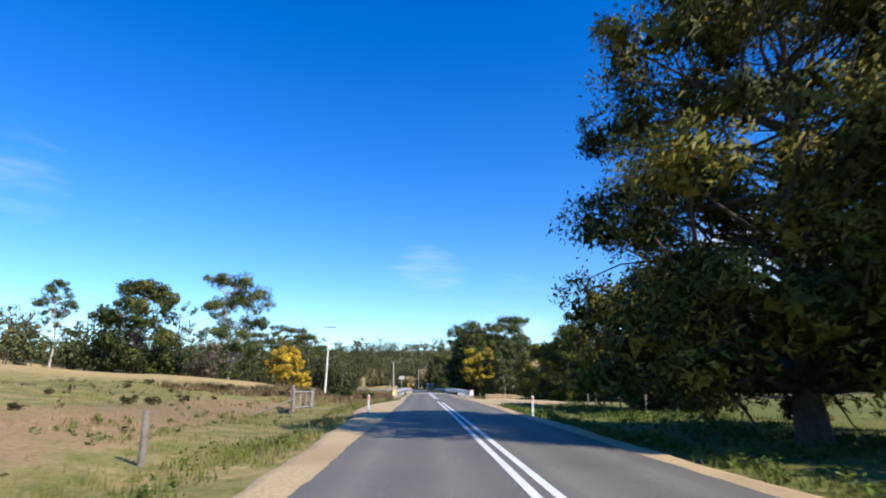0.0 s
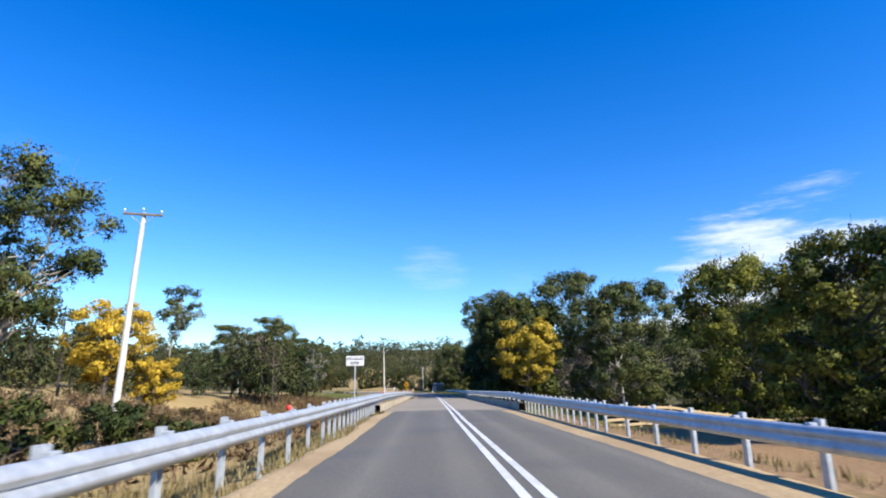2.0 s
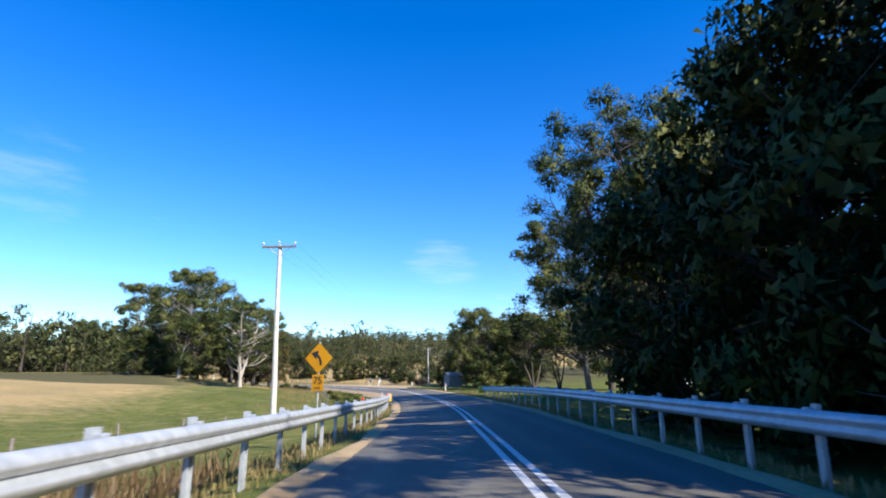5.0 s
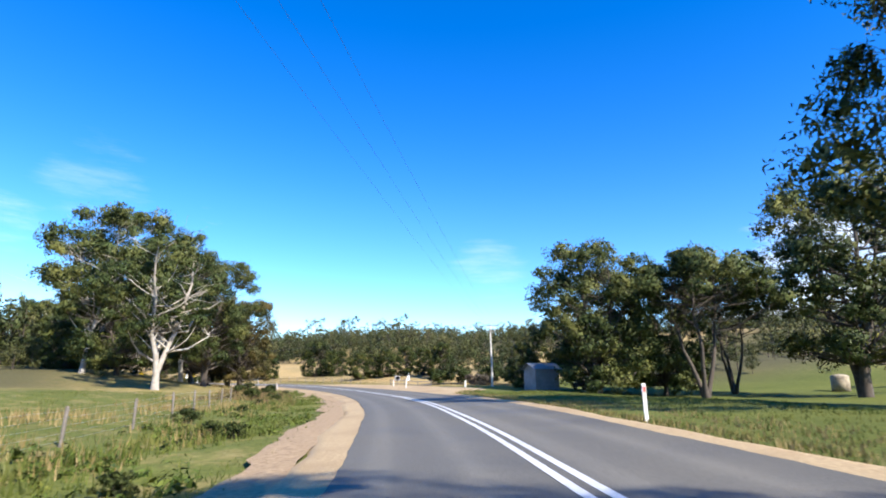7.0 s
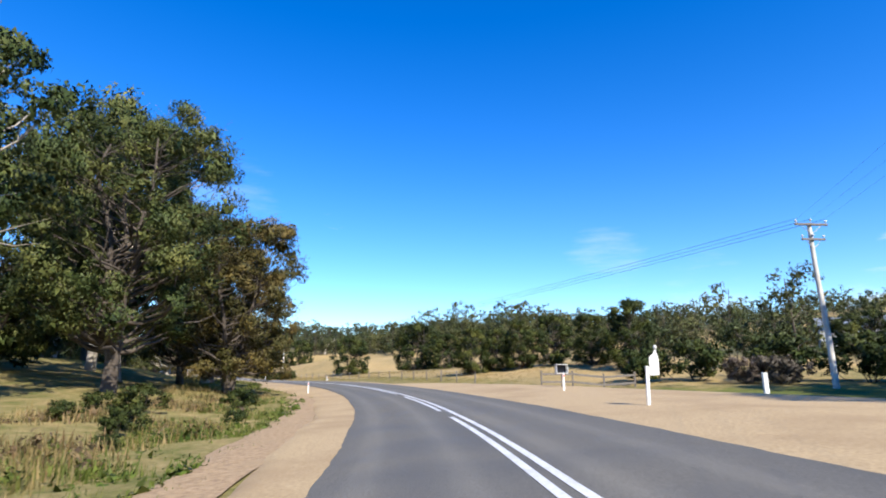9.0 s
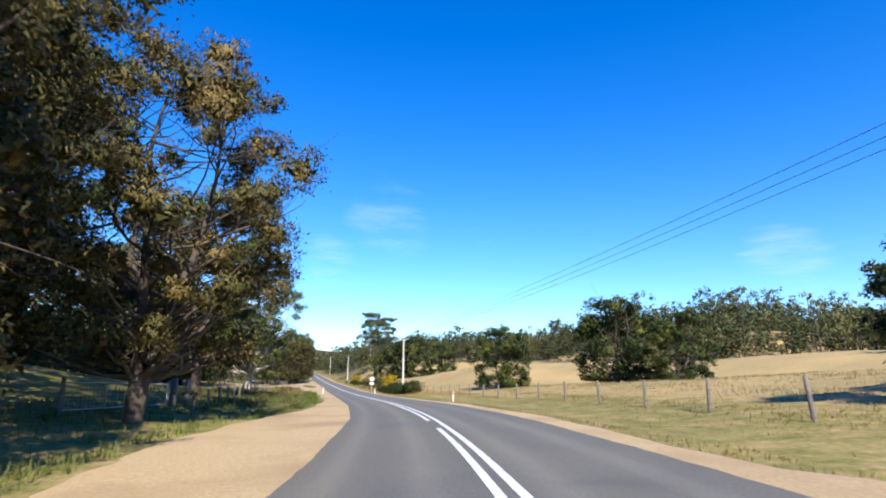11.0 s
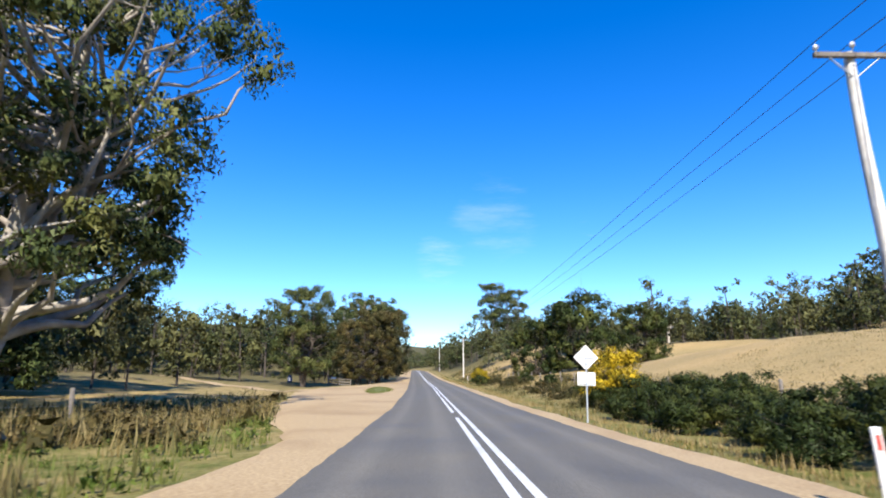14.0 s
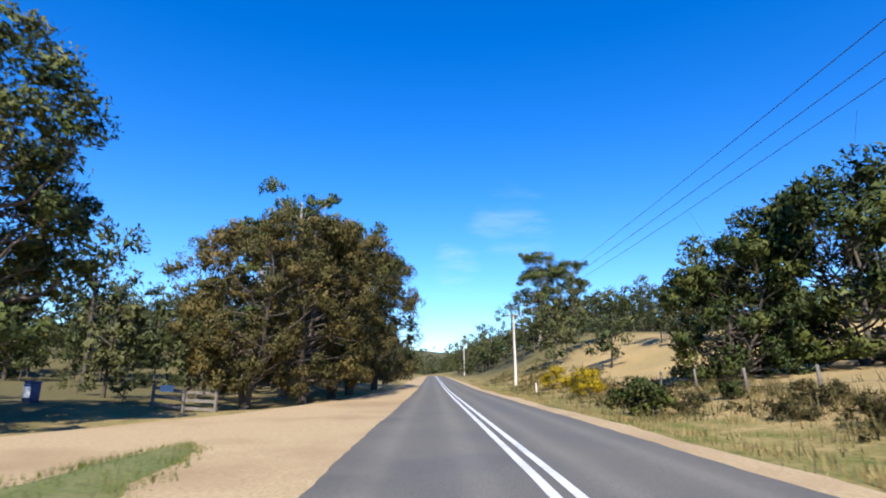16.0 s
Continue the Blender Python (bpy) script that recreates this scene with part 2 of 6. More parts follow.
# ---------------------------------------------------------------- mesh helpers
def mesh_np(name, verts, faces, mat, smooth=False):
    """A mesh from arrays of corners (n, 3) and equal-sided faces (m, k)."""
    me = bpy.data.meshes.new(name)
    verts, faces = np.asarray(verts, np.float32), np.asarray(faces, np.int32)
    m, k = faces.shape
    me.vertices.add(len(verts))
    me.vertices.foreach_set("co", verts.ravel())
    me.loops.add(m * k)
    me.loops.foreach_set("vertex_index", faces.ravel())
    me.polygons.add(m)
    me.polygons.foreach_set("loop_start", np.arange(0, m * k, k, dtype=np.int32))
    if smooth:
        me.polygons.foreach_set("use_smooth", np.ones(m, bool))
    me.update(calc_edges=True)
    if mat:
        me.materials.append(mat)
    return me


def thing(name, label, category, m=None, group="", kind=""):
    e = new(name)
    e.matrix_basis = m or Matrix()
    return tagged(e, label, category, group, kind)


def part(name, me, parent, label="", m=None):
    ob = new(name, me)
    ob.parent = parent
    if m:
        ob.matrix_basis = m
    return tagged(ob, label)


def mesh_bm(name, bm, mat, smooth=False):
    me = bpy.data.meshes.new(name)
    bmesh.ops.recalc_face_normals(bm, faces=bm.faces)
    for f in bm.faces:
        f.smooth = smooth
    bm.to_mesh(me)
    bm.free()
    me.materials.append(mat)
    return me


def box_bm(bm, cx, cy, cz, sx, sy, sz, bevel=0.0, turn=None):
    r = bmesh.ops.create_cube(bm, size=1.0)
    vs = r["verts"]
    m = Matrix.Translation((cx, cy, cz)) @ (turn or Matrix()) @ Matrix.Diagonal((sx, sy, sz, 1))
    bmesh.ops.transform(bm, matrix=m, verts=vs)
    if bevel:
        es = {e for v in vs for e in v.link_edges}
        bmesh.ops.bevel(bm, geom=list(es), offset=bevel, segments=1, affect="EDGES")


def box_mesh(name, size, mat, bevel=0.01, at=(0, 0, 0)):
    bm = bmesh.new()
    box_bm(bm, *at, *size, bevel)
    return mesh_bm(name, bm, mat)


def tube_arrays(points, radii, sides=6):
    """Corners and faces of a tapered tube along points."""
    p, r = np.asarray(points, float), np.asarray(radii, float)
    d = np.gradient(p, axis=0)
    d /= np.linalg.norm(d, axis=1)[:, None] + 1e-9
    ref = np.array([1.0, 0.0, 0.0]) if abs(d[:, 0]).mean() < 0.8 else np.array([0.0, 1.0, 0.0])
    a = np.cross(d, ref)
    a /= np.linalg.norm(a, axis=1)[:, None] + 1e-9
    b = np.cross(d, a)
    th = np.arange(sides) * 2 * np.pi / sides
    v = p[:, None] + r[:, None, None] * (np.cos(th)[None, :, None] * a[:, None] + np.sin(th)[None, :, None] * b[:, None])
    i = np.arange(len(p) - 1)[:, None] * sides
    j, k = np.arange(sides)[None], (np.arange(sides)[None] + 1) % sides
    f = np.stack([i + j, i + k, i + sides + k, i + sides + j], -1).reshape(-1, 4)
    return v.reshape(-1, 3), f


def joined(chunks):
    vs, fs, n = [], [], 0
    for v, f in chunks:
        vs.append(v)
        fs.append(f + n)
        n += len(v)
    return np.concatenate(vs), np.concatenate(fs)


def tube_mesh(name, points, radii, mat, sides=8):
    v, f = tube_arrays(points, radii, sides)
    return mesh_np(name, v, f, mat, True)


# ---------------------------------------------------------------- the road's line
ROAD = np.array([
    (-0.40, -130.0, -0.3), (-0.46, -9.73, -0.08), (-0.31, 35.44, 0.17), (-0.20, 78.58, 0.38), (-0.05, 121.27, 0.34), (-0.09, 149.76, 0.23),
    (-0.27, 164.09, 0.17), (-1.01, 178.47, 0.14), (-2.52, 192.72, 0.19), (-4.56, 206.52, 0.34), (-7.1, 219.8, 0.4), (-10.28, 232.58, 0.39),
    (-13.72, 244.61, 0.35), (-17.88, 256.33, 0.41), (-22.81, 267.74, 0.48), (-28.55, 278.86, 0.59), (-35.11, 289.72, 0.72), (-42.49, 300.34, 0.84),
    (-50.58, 310.83, 0.92), (-59.54, 321.08, 0.98), (-69.06, 331.04, 1.02), (-88.28, 350.73, 1.2), (-107.95, 370.83, 1.51), (-128.2, 391.04, 2.2),
    (-171.5, 433.0, 4.0), (-243.5, 502.6, 8.0), (-306.0, 563.0, 11.3), (-330.0, 583.5, 12.2), (-360.0, 602.0, 12.6),
    (-400.0, 618.0, 12.6), (-450.0, 630.0, 12.4), (-800.0, 690.0, 12.0)])
_k = np.r_[0, np.cumsum(np.hypot(*np.diff(ROAD[:, :2], axis=0).T))]
_s = np.arange(0, _k[-1], 1.0)
_c = np.stack([np.interp(_s, _k, ROAD[:, i]) for i in range(3)], 1)
_w = np.hanning(19)
_w /= _w.sum()
for _i in range(3):
    _c[9:-9, _i] = np.convolve(_c[:, _i], _w, "valid")
_s = _s - 130.0
_t = np.gradient(_c[:, :2], axis=0)
_t /= np.linalg.norm(_t, axis=1)[:, None]


def camber(s):
    """How much the road leans up to its right, round the left-hand bend."""
    return np.interp(s, [140, 165, 185, 262, 300, 330, 346, 368], [0, 0.055, 0.07, 0.07, 0.062, 0.045, 0.025, 0])


def along(s):
    """Place on the centre line and the way to the right, at s metres."""
    s = np.asarray(s, float)
    p = np.stack([np.interp(s, _s, _c[:, i]) for i in range(3)], -1)
    d = np.stack([np.interp(s, _s, _t[:, i]) for i in range(2)], -1)
    return p, np.stack([d[..., 1], -d[..., 0], 0 * d[..., 0]], -1)


def at(s, u, z=0.0):
    p, r = along(s)
    u = np.asarray(u, float)
    lean = camber(s) * np.clip(u, -5, 7)
    return p + r * u[..., None] + np.stack([0 * p[..., 0], 0 * p[..., 0], z + lean + 0 * p[..., 0]], -1)


def heading(s):
    d = [float(np.interp(s, _s, _t[:, i])) for i in range(2)]
    return math.degrees(math.atan2(-d[0], d[1]))


def nearest(x, y):
    """The road's s, the distance to its right and its height, for many places."""
    x, y = np.ravel(np.asarray(x, float)), np.ravel(np.asarray(y, float))
    s, u, z = np.empty(len(x)), np.empty(len(x)), np.empty(len(x))
    cs, ss, tt = _c[::3], _s[::3], _t[::3]
    for i in range(0, len(x), 4000):
        dx, dy = x[i:i + 4000, None] - cs[None, :, 0], y[i:i + 4000, None] - cs[None, :, 1]
        k = (dx * dx + dy * dy).argmin(1)
        j = np.arange(len(k))
        f = dx[j, k] * tt[k, 0] + dy[j, k] * tt[k, 1]
        s[i:i + 4000] = ss[k] + f
        u[i:i + 4000] = dx[j, k] * tt[k, 1] - dy[j, k] * tt[k, 0]
        z[i:i + 4000] = np.interp(s[i:i + 4000], _s, _c[:, 2])
    return s, u, z


# gravel widths beside the seal, by s
LEFT_S = [-130, -10, 8, 26, 34, 44, 182, 192, 205, 240, 262, 290, 302, 312, 321, 327, 333, 340, 349, 370, 392, 402, 410, 420, 428, 436, 446, 456, 470, 500, 800]
LEFT_W = [0.9, 0.95, 1.1, 2.3, 2.5, 0.7, 0.6, 1.0, 1.1, 1.2, 1.7, 2.3, 3.6, 4.8, 5.0, 4.2, 2.9, 2.5, 1.5, 1.6, 1.9, 4.8, 6.6, 8.2, 10.0, 10.8, 10.5, 7.0, 4.5, 3.0, 3.0]
RIGHT_S = [-130, 34, 40, 47, 52, 82, 140, 188, 196, 234, 240, 246, 254, 264, 286, 296, 304, 800]
RIGHT_W = [0.6, 0.8, 8.5, 9.0, 1.3, 1.3, 0.7, 0.6, 0.7, 0.9, 1.9, 4.6, 9.5, 13.0, 9.5, 4.0, 1.0, 1.1]


def smooth01(a, b, x):
    t = np.clip((np.asarray(x, float) - a) / (b - a), 0, 1)
    return t * t * (3 - 2 * t)


HILLS = np.array([
    (-75, 118, 5.7), (-55, 98, 3.6), (-38, 97, 2.7), (-30, 40, 1.5), (-70, 50, 5.0), (-35, 131, 1.6), (17, 47, -0.4), (24, 93, -0.8), (12, 129, 0.0), (30, 244, 0.0),
    (37, 259, 0.0), (17, 252, -0.3), (-43, 256, 0.45), (-83, 295, 4.8), (-71, 278, 3.2), (-55, 290, 2.4), (-98, 325, 2.4), (-112, 353, 2.0), (-72, 366, 2.2), (-54, 358, 2.8),
    (-135, 432, 5.3), (-160, 400, 3.6), (-138, 476, 11.7), (-75, 410, 7.5), (-30, 400, 8.0), (-60, 480, 19.0), (30, 400, 7.0), (-20, 180, -0.6)])
FAR_HILLS = np.array([
    (-600, 0, 45), (-200, 120, 14), (300, 60, 4), (90, 200, 2), (110, 300, 9), (360, 330, 40), (560, 660, 112), (150, 560, 31), (-60, 760, 40), (-260, 800, 40),
    (0, 1350, 84), (-450, 1300, 78), (450, 1350, 88), (-330, 420, 9), (-420, 640, 14), (-250, 620, 23), (-1300, 900, 120), (0, -1200, 60), (1200, 200, 180), (-190, 520, 17)])


def terrain(x, y):
    shape = np.shape(x)
    x, y = np.ravel(np.asarray(x, float)), np.ravel(np.asarray(y, float))
    s, u, zr = nearest(x, y)
    zr = zr + camber(s) * np.clip(u, -5, 7)
    num, den = np.zeros(len(x)), np.zeros(len(x))
    for pts, soft in ((HILLS, 18.0), (FAR_HILLS, 70.0)):
        for px, py, pz in pts:
            w = (1.0 / ((x - px) ** 2 + (y - py) ** 2 + soft * soft)) ** 2 * soft ** 2
            num += w * pz
            den += w
    z = num / den
    flat = np.where(u < 0, np.interp(s, LEFT_S, LEFT_W), np.interp(s, RIGHT_S, RIGHT_W)) + 3.6
    a = np.abs(u)
    k = smooth01(0, 26, a - flat)
    out = (zr - 0.14) * (1 - k) + z * k
    bank = smooth01(48, 60, s) * (1 - smooth01(180, 200, s))
    out -= bank * 0.8 * smooth01(4.6, 9, a) * (1 - smooth01(20, 40, a))
    out -= 2.6 * np.exp(-((s - 103) / 11.0) ** 2) * smooth01(4.3, 8, a) * (1 - 0.6 * smooth01(40, 90, a))
    out -= 0.25 * smooth01(0.2, 1.6, a - flat) * (1 - smooth01(2, 7, a - flat))
    out += (0.10 * np.sin(x * 0.31 + 1.3) * np.sin(y * 0.27) + 0.06 * np.sin(x * 0.9 + y * 0.6)) * smooth01(1, 12, a - flat)
    return out.reshape(shape)


def ground_z(x, y):
    return float(terrain(np.array([x]), np.array([y]))[0])


# ---------------------------------------------------------------- ground
def axis_steps(lo, hi, fine, out):
    """Even steps between lo and hi, then ever longer ones out to a distance."""
    mid = list(np.arange(lo, hi + 0.1, fine))
    up, down, step = [mid[-1]], [mid[0]], fine
    while up[-1] < out:
        step *= 1.22
        up.append(up[-1] + step)
        down.append(down[-1] - step)
    return np.array(down[:0:-1] + mid + up[1:])


def ground_material():
    m, n, l, b = nodes_of("paddock")
    a = n.new("ShaderNodeAttribute")
    a.attribute_name = "dry"
    d = n.new("ShaderNodeAttribute")
    d.attribute_name = "dirt"
    fine, mid, broad = noise_node(n, l, 6.0, 5.0), noise_node(n, l, 0.9, 4.0), noise_node(n, l, 0.08, 4.0)
    green = ramp_node(n, l, fine.outputs["Fac"], [(0.25, (0.05, 0.068, 0.015)), (0.75, (0.155, 0.17, 0.043))])
    straw = ramp_node(n, l, fine.outputs["Fac"], [(0.25, (0.25, 0.175, 0.07)), (0.75, (0.43, 0.33, 0.168))])
    soil = ramp_node(n, l, fine.outputs["Fac"], [(0.25, (0.17, 0.105, 0.056)), (0.75, (0.31, 0.215, 0.125))])
    add = n.new("ShaderNodeMath")
    add.operation = "MULTIPLY_ADD"
    l.new(mid.outputs["Fac"], add.inputs[0])
    add.inputs[1].default_value = 0.9
    sub = n.new("ShaderNodeMath")
    sub.operation = "SUBTRACT"
    l.new(a.outputs["Fac"], sub.inputs[0])
    sub.inputs[1].default_value = 0.45
    l.new(sub.outputs[0], add.inputs[2])
    k = ramp_node(n, l, add.outputs[0], [(0.28, (0, 0, 0)), (0.72, (1, 1, 1))])
    col = mix_node(n, l, k, green, straw)
    add2 = n.new("ShaderNodeMath")
    add2.operation = "MULTIPLY_ADD"
    l.new(mid.outputs["Fac"], add2.inputs[0])
    add2.inputs[1].default_value = 0.6
    sub2 = n.new("ShaderNodeMath")
    sub2.operation = "SUBTRACT"
    l.new(d.outputs["Fac"], sub2.inputs[0])
    sub2.inputs[1].default_value = 0.3
    l.new(sub2.outputs[0], add2.inputs[2])
    k2 = ramp_node(n, l, add2.outputs[0], [(0.4, (0, 0, 0)), (0.7, (1, 1, 1))])
    col = mix_node(n, l, k2, col, soil)
    k3 = ramp_node(n, l, broad.outputs["Fac"], [(0.35, (0.8, 0.82, 0.8)), (0.65, (1.1, 1.05, 1.0))])
    col = mix_node(n, l, 1.0, col, k3, "MULTIPLY")
    # dark woodland floor; its colour also carries some shade from the trees
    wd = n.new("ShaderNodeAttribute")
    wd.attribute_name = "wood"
    shaded_floor = ramp_node(n, l, fine.outputs["Fac"], [(0.25, (0.045, 0.045, 0.02)), (0.75, (0.13, 0.115, 0.055))])
    col = mix_node(n, l, wd.outputs["Fac"], col, shaded_floor)
    l.new(col, b.inputs["Base Color"])
    b.inputs["Roughness"].default_value = 1.0
    b.inputs["Specular IOR Level"].default_value = 0.1
    bump_node(n, l, b, fine.outputs["Fac"], 0.6, 0.08)
    return m


def span(s, a, b, soft=9.0):
    """1 between a and b, easing off at both ends."""
    return smooth01(a - soft, a + soft, s) * (1 - smooth01(b - soft, b + soft, s))


def dryness(x, y, s, u):
    """How straw-coloured the land is: 0 green, 1 dry."""
    s = s + 5 * np.sin(x * 0.13 + 1) + 5 * np.sin(y * 0.11 + u * 0.08)
    d = 0.35 + 0.15 * np.sin(x * 0.05 + 2) * np.sin(y * 0.043)
    left, right = u < 0, u > 0
    for where, a, b, v in (
            (left, -999, 60, 0.45), (right, -999, 60, 0.3),
            (left, 130, 250, 0.30 + 0.5 * smooth01(24, 40, -u)), (right, 150, 290, 0.12 + 0.3 * smooth01(60, 110, u)),
            (left, 250, 330, 0.5), (right, 285, 9999, 0.5 + 0.5 * smooth01(12, 18, u)),
            (right, 345, 9999, 0.4 + 0.6 * smooth01(7, 13, u)), (left, 325, 9999, 0.40),
            (left, 60, 140, 0.8), (left, 400, 9999, 0.62), (right, 520, 9999, 0.55)):
        d = d + (v - d) * where * span(s, a, b)
    return np.clip(d, 0, 1)


def build_ground():
    gx, gy = axis_steps(-250, 100, 3.0, 3500), axis_steps(-40, 540, 3.0, 3500)
    X, Y = np.meshgrid(gx, gy)
    Z = terrain(X, Y)
    nx, ny = len(gx), len(gy)
    i = (np.arange(ny - 1)[:, None] * nx + np.arange(nx - 1)[None]).ravel()
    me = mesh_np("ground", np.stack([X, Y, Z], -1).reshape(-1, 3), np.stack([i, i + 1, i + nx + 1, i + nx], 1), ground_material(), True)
    s, u, _ = nearest(X, Y)
    dry = dryness(X.ravel(), Y.ravel(), s, u)
    dirt = np.where((s < 34) & (u < 0), 0.72 * np.exp(-((u + 12.5) / 4.5) ** 4), 0.0)
    dirt = np.maximum(dirt, span(s, 44, 82, 7) * smooth01(2, 4, u) * (1 - smooth01(13, 26, u)))
    xr, yr = X.ravel(), Y.ravel()
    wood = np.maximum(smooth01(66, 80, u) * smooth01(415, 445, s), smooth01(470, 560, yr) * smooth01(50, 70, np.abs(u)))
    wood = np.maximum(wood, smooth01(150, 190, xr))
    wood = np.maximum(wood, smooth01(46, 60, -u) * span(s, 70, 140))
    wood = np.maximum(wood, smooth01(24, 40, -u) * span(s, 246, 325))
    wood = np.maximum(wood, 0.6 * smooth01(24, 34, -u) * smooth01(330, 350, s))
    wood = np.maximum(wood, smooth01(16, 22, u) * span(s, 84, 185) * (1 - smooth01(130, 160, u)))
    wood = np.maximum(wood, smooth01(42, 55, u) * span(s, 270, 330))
    # left of the lay-by: brown ground darkened to include the trees' shade
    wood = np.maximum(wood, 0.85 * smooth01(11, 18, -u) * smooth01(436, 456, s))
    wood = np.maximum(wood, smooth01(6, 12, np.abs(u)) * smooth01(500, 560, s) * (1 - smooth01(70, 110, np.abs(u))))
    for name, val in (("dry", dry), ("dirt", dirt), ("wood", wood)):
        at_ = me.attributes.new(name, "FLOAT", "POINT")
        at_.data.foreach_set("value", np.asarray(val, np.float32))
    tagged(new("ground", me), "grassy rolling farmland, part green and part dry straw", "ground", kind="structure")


build_ground()


def ribbon(name, s0, s1, left, right, mat, step=1.0, cols=2, lift=0.0, follow=False, crown=0.0, dip=0):
    """A strip along the road; left and right are distances or functions of s."""
    s = np.linspace(s0, s1, max(2, int(round((s1 - s0) / step)) + 1))
    a = left(s) if callable(left) else np.full(len(s), float(left))
    b = right(s) if callable(right) else np.full(len(s), float(right))
    f = np.linspace(0, 1, cols)
    u = a[:, None] * (1 - f) + b[:, None] * f
    P = at(np.repeat(s, cols), u.ravel()).reshape(len(s), cols, 3)
    if follow:
        P[..., 2] = terrain(P[..., 0], P[..., 1])
    P[..., 2] += lift - crown * np.abs(u)
    if dip:
        P[:, 0 if dip < 0 else -1, 2] -= 0.11
    i = (np.arange(len(s) - 1)[:, None] * cols + np.arange(cols - 1)[None]).ravel()
    me = mesh_np(name, P.reshape(-1, 3), np.stack([i, i + cols, i + cols + 1, i + 1], 1)[:, ::-1], mat, True)
    tracks = sum(np.exp(-((u - c) / 0.38) ** 2) for c in (-2.3, -0.85, 0.85, 2.3))
    me.attributes.new("lane", "FLOAT", "POINT").data.foreach_set("value", np.asarray(tracks.ravel(), np.float32))
    return me


def wobble(s, k, amp):
    return amp * (np.sin(s * 0.9 + k) * 0.5 + np.sin(s * 0.37 + 2 * k) + np.sin(s * 2.3 + 3 * k) * 0.35)


road = thing("road", "grey two-lane country road with white double centre lines", "road", kind="structure")


def edge_l(s):
    return np.interp(s, [40, 56, 82, 126, 150], [-3.0, -3.3, -3.35, -3.2, -3.0])


def edge_r(s):
    return np.interp(s, [40, 56, 82, 126, 150, 300, 318, 345], [3.1, 2.6, 2.5, 2.9, 3.15, 3.15, 3.35, 3.15]) + 0.5 * np.exp(-((np.asarray(s) - 235) / 35.0) ** 2)


def middle(s):
    """Where the painted lines run beside the centre line."""
    return np.interp(s, [0, 15, 43, 58, 72, 88, 130, 158, 172, 187, 200, 214, 228, 241, 253, 317, 330, 344, 371, 399, 428, 442, 470],
                     [0.19, 0.16, -0.05, -0.1, -0.16, -0.1, 0, 0.1, 0.23, 0.33, 0.27, 0.32, 0.4, 0.29, 0.17, 0.15, 0.05, 0.04, -0.07, -0.02, -0.04, 0.08, 0.03])


part("asphalt", ribbon("asphalt", -125, 82.5, lambda s: edge_l(s) + wobble(s, 1, 0.03) + 0.018 * np.sin(s * 5.1), lambda s: edge_r(s) + wobble(s, 2, 0.03) + 0.018 * np.sin(s * 4.3), MAT["asphalt"], step=0.5, cols=19, crown=0.012), road)
part("bridge_deck_surface", ribbon("bridge_deck_surface", 82.5, 126, -4.08, 3.62, MAT["deck"], cols=7, crown=0.012), road, "pale worn surface of the bridge")
part("asphalt", ribbon("asphalt", 126, 840, lambda s: edge_l(s) + wobble(s, 1, 0.03) + 0.018 * np.sin(s * 5.1), lambda s: edge_r(s) + wobble(s, 2, 0.03) + 0.018 * np.sin(s * 4.3), MAT["asphalt"], step=0.5, cols=25, crown=0.012), road)
LINES = [(-0.22, -125, 38), (0.07, -125, 36.5), (0.07, 46, 840)] + [(-0.22, a, b) for a, b in ((46, 241.8), (244.6, 263.8), (266.6, 279), (282, 313.5), (317, 398.1), (401.3, 417.5), (419, 840))]
for u0, s0, s1 in LINES:
    part("centre_line", ribbon("centre_line", s0, s1, lambda s: middle(s) + u0, lambda s: middle(s) + u0 + 0.14, MAT["paint"], step=1.0, lift=0.006, crown=0.012), road)

shoulders = thing("gravel_shoulder", "sandy gravel shoulder beside the seal", "shoulder", kind="structure")
for s0, s1 in ((-125, 82.5), (126, 840)):
    part("gravel", ribbon("gravel", s0, s1, lambda s: edge_l(s) - np.interp(s, LEFT_S, LEFT_W) + wobble(s, 4, 0.14), lambda s: edge_l(s) + 0.05, MAT["gravel"], cols=7, lift=-0.055, dip=-1), shoulders)
    part("gravel", ribbon("gravel", s0, s1, lambda s: edge_r(s) - 0.05, lambda s: edge_r(s) + np.interp(s, RIGHT_S, RIGHT_W) + wobble(s, 5, 0.12), MAT["gravel"], cols=7, lift=-0.055, dip=1), shoulders)
# the drive that leaves the lay-by for the trees
ds = np.linspace(0, 1, 15)
mid_s, mid_u = 437 + 9 * ds + 10 * ds ** 2, -11.5 - 27 * ds
wide = 2.6 - 0.9 * ds
P = np.stack([at(mid_s - wide * f, mid_u + 0.4 * wide * f) for f in (-1, -0.5, 0, 0.5, 1)], 1)
P[..., 2] = terrain(P[..., 0], P[..., 1]) + 0.07 - 0.03 * np.abs(np.linspace(-1, 1, 5))[None]
i = (np.arange(14)[:, None] * 5 + np.arange(4)[None]).ravel()
part("drive", mesh_np("drive", P.reshape(-1, 3), np.stack([i, i + 1, i + 6, i + 5], 1), MAT["gravel"], True), shoulders, "sandy farm drive between the trees")
MAT["litter"] = surface("bark_litter", (0.19, 0.12, 0.06), (0.42, 0.295, 0.16), 7, 0.7, 0.95, bump=0.6, bump_d=0.04, stain=(0.3, 0.21, 0.11))
litter = thing("leaf_litter_bank", "low bank of reddish-brown bark and leaf litter", "leaf litter", kind="structure")
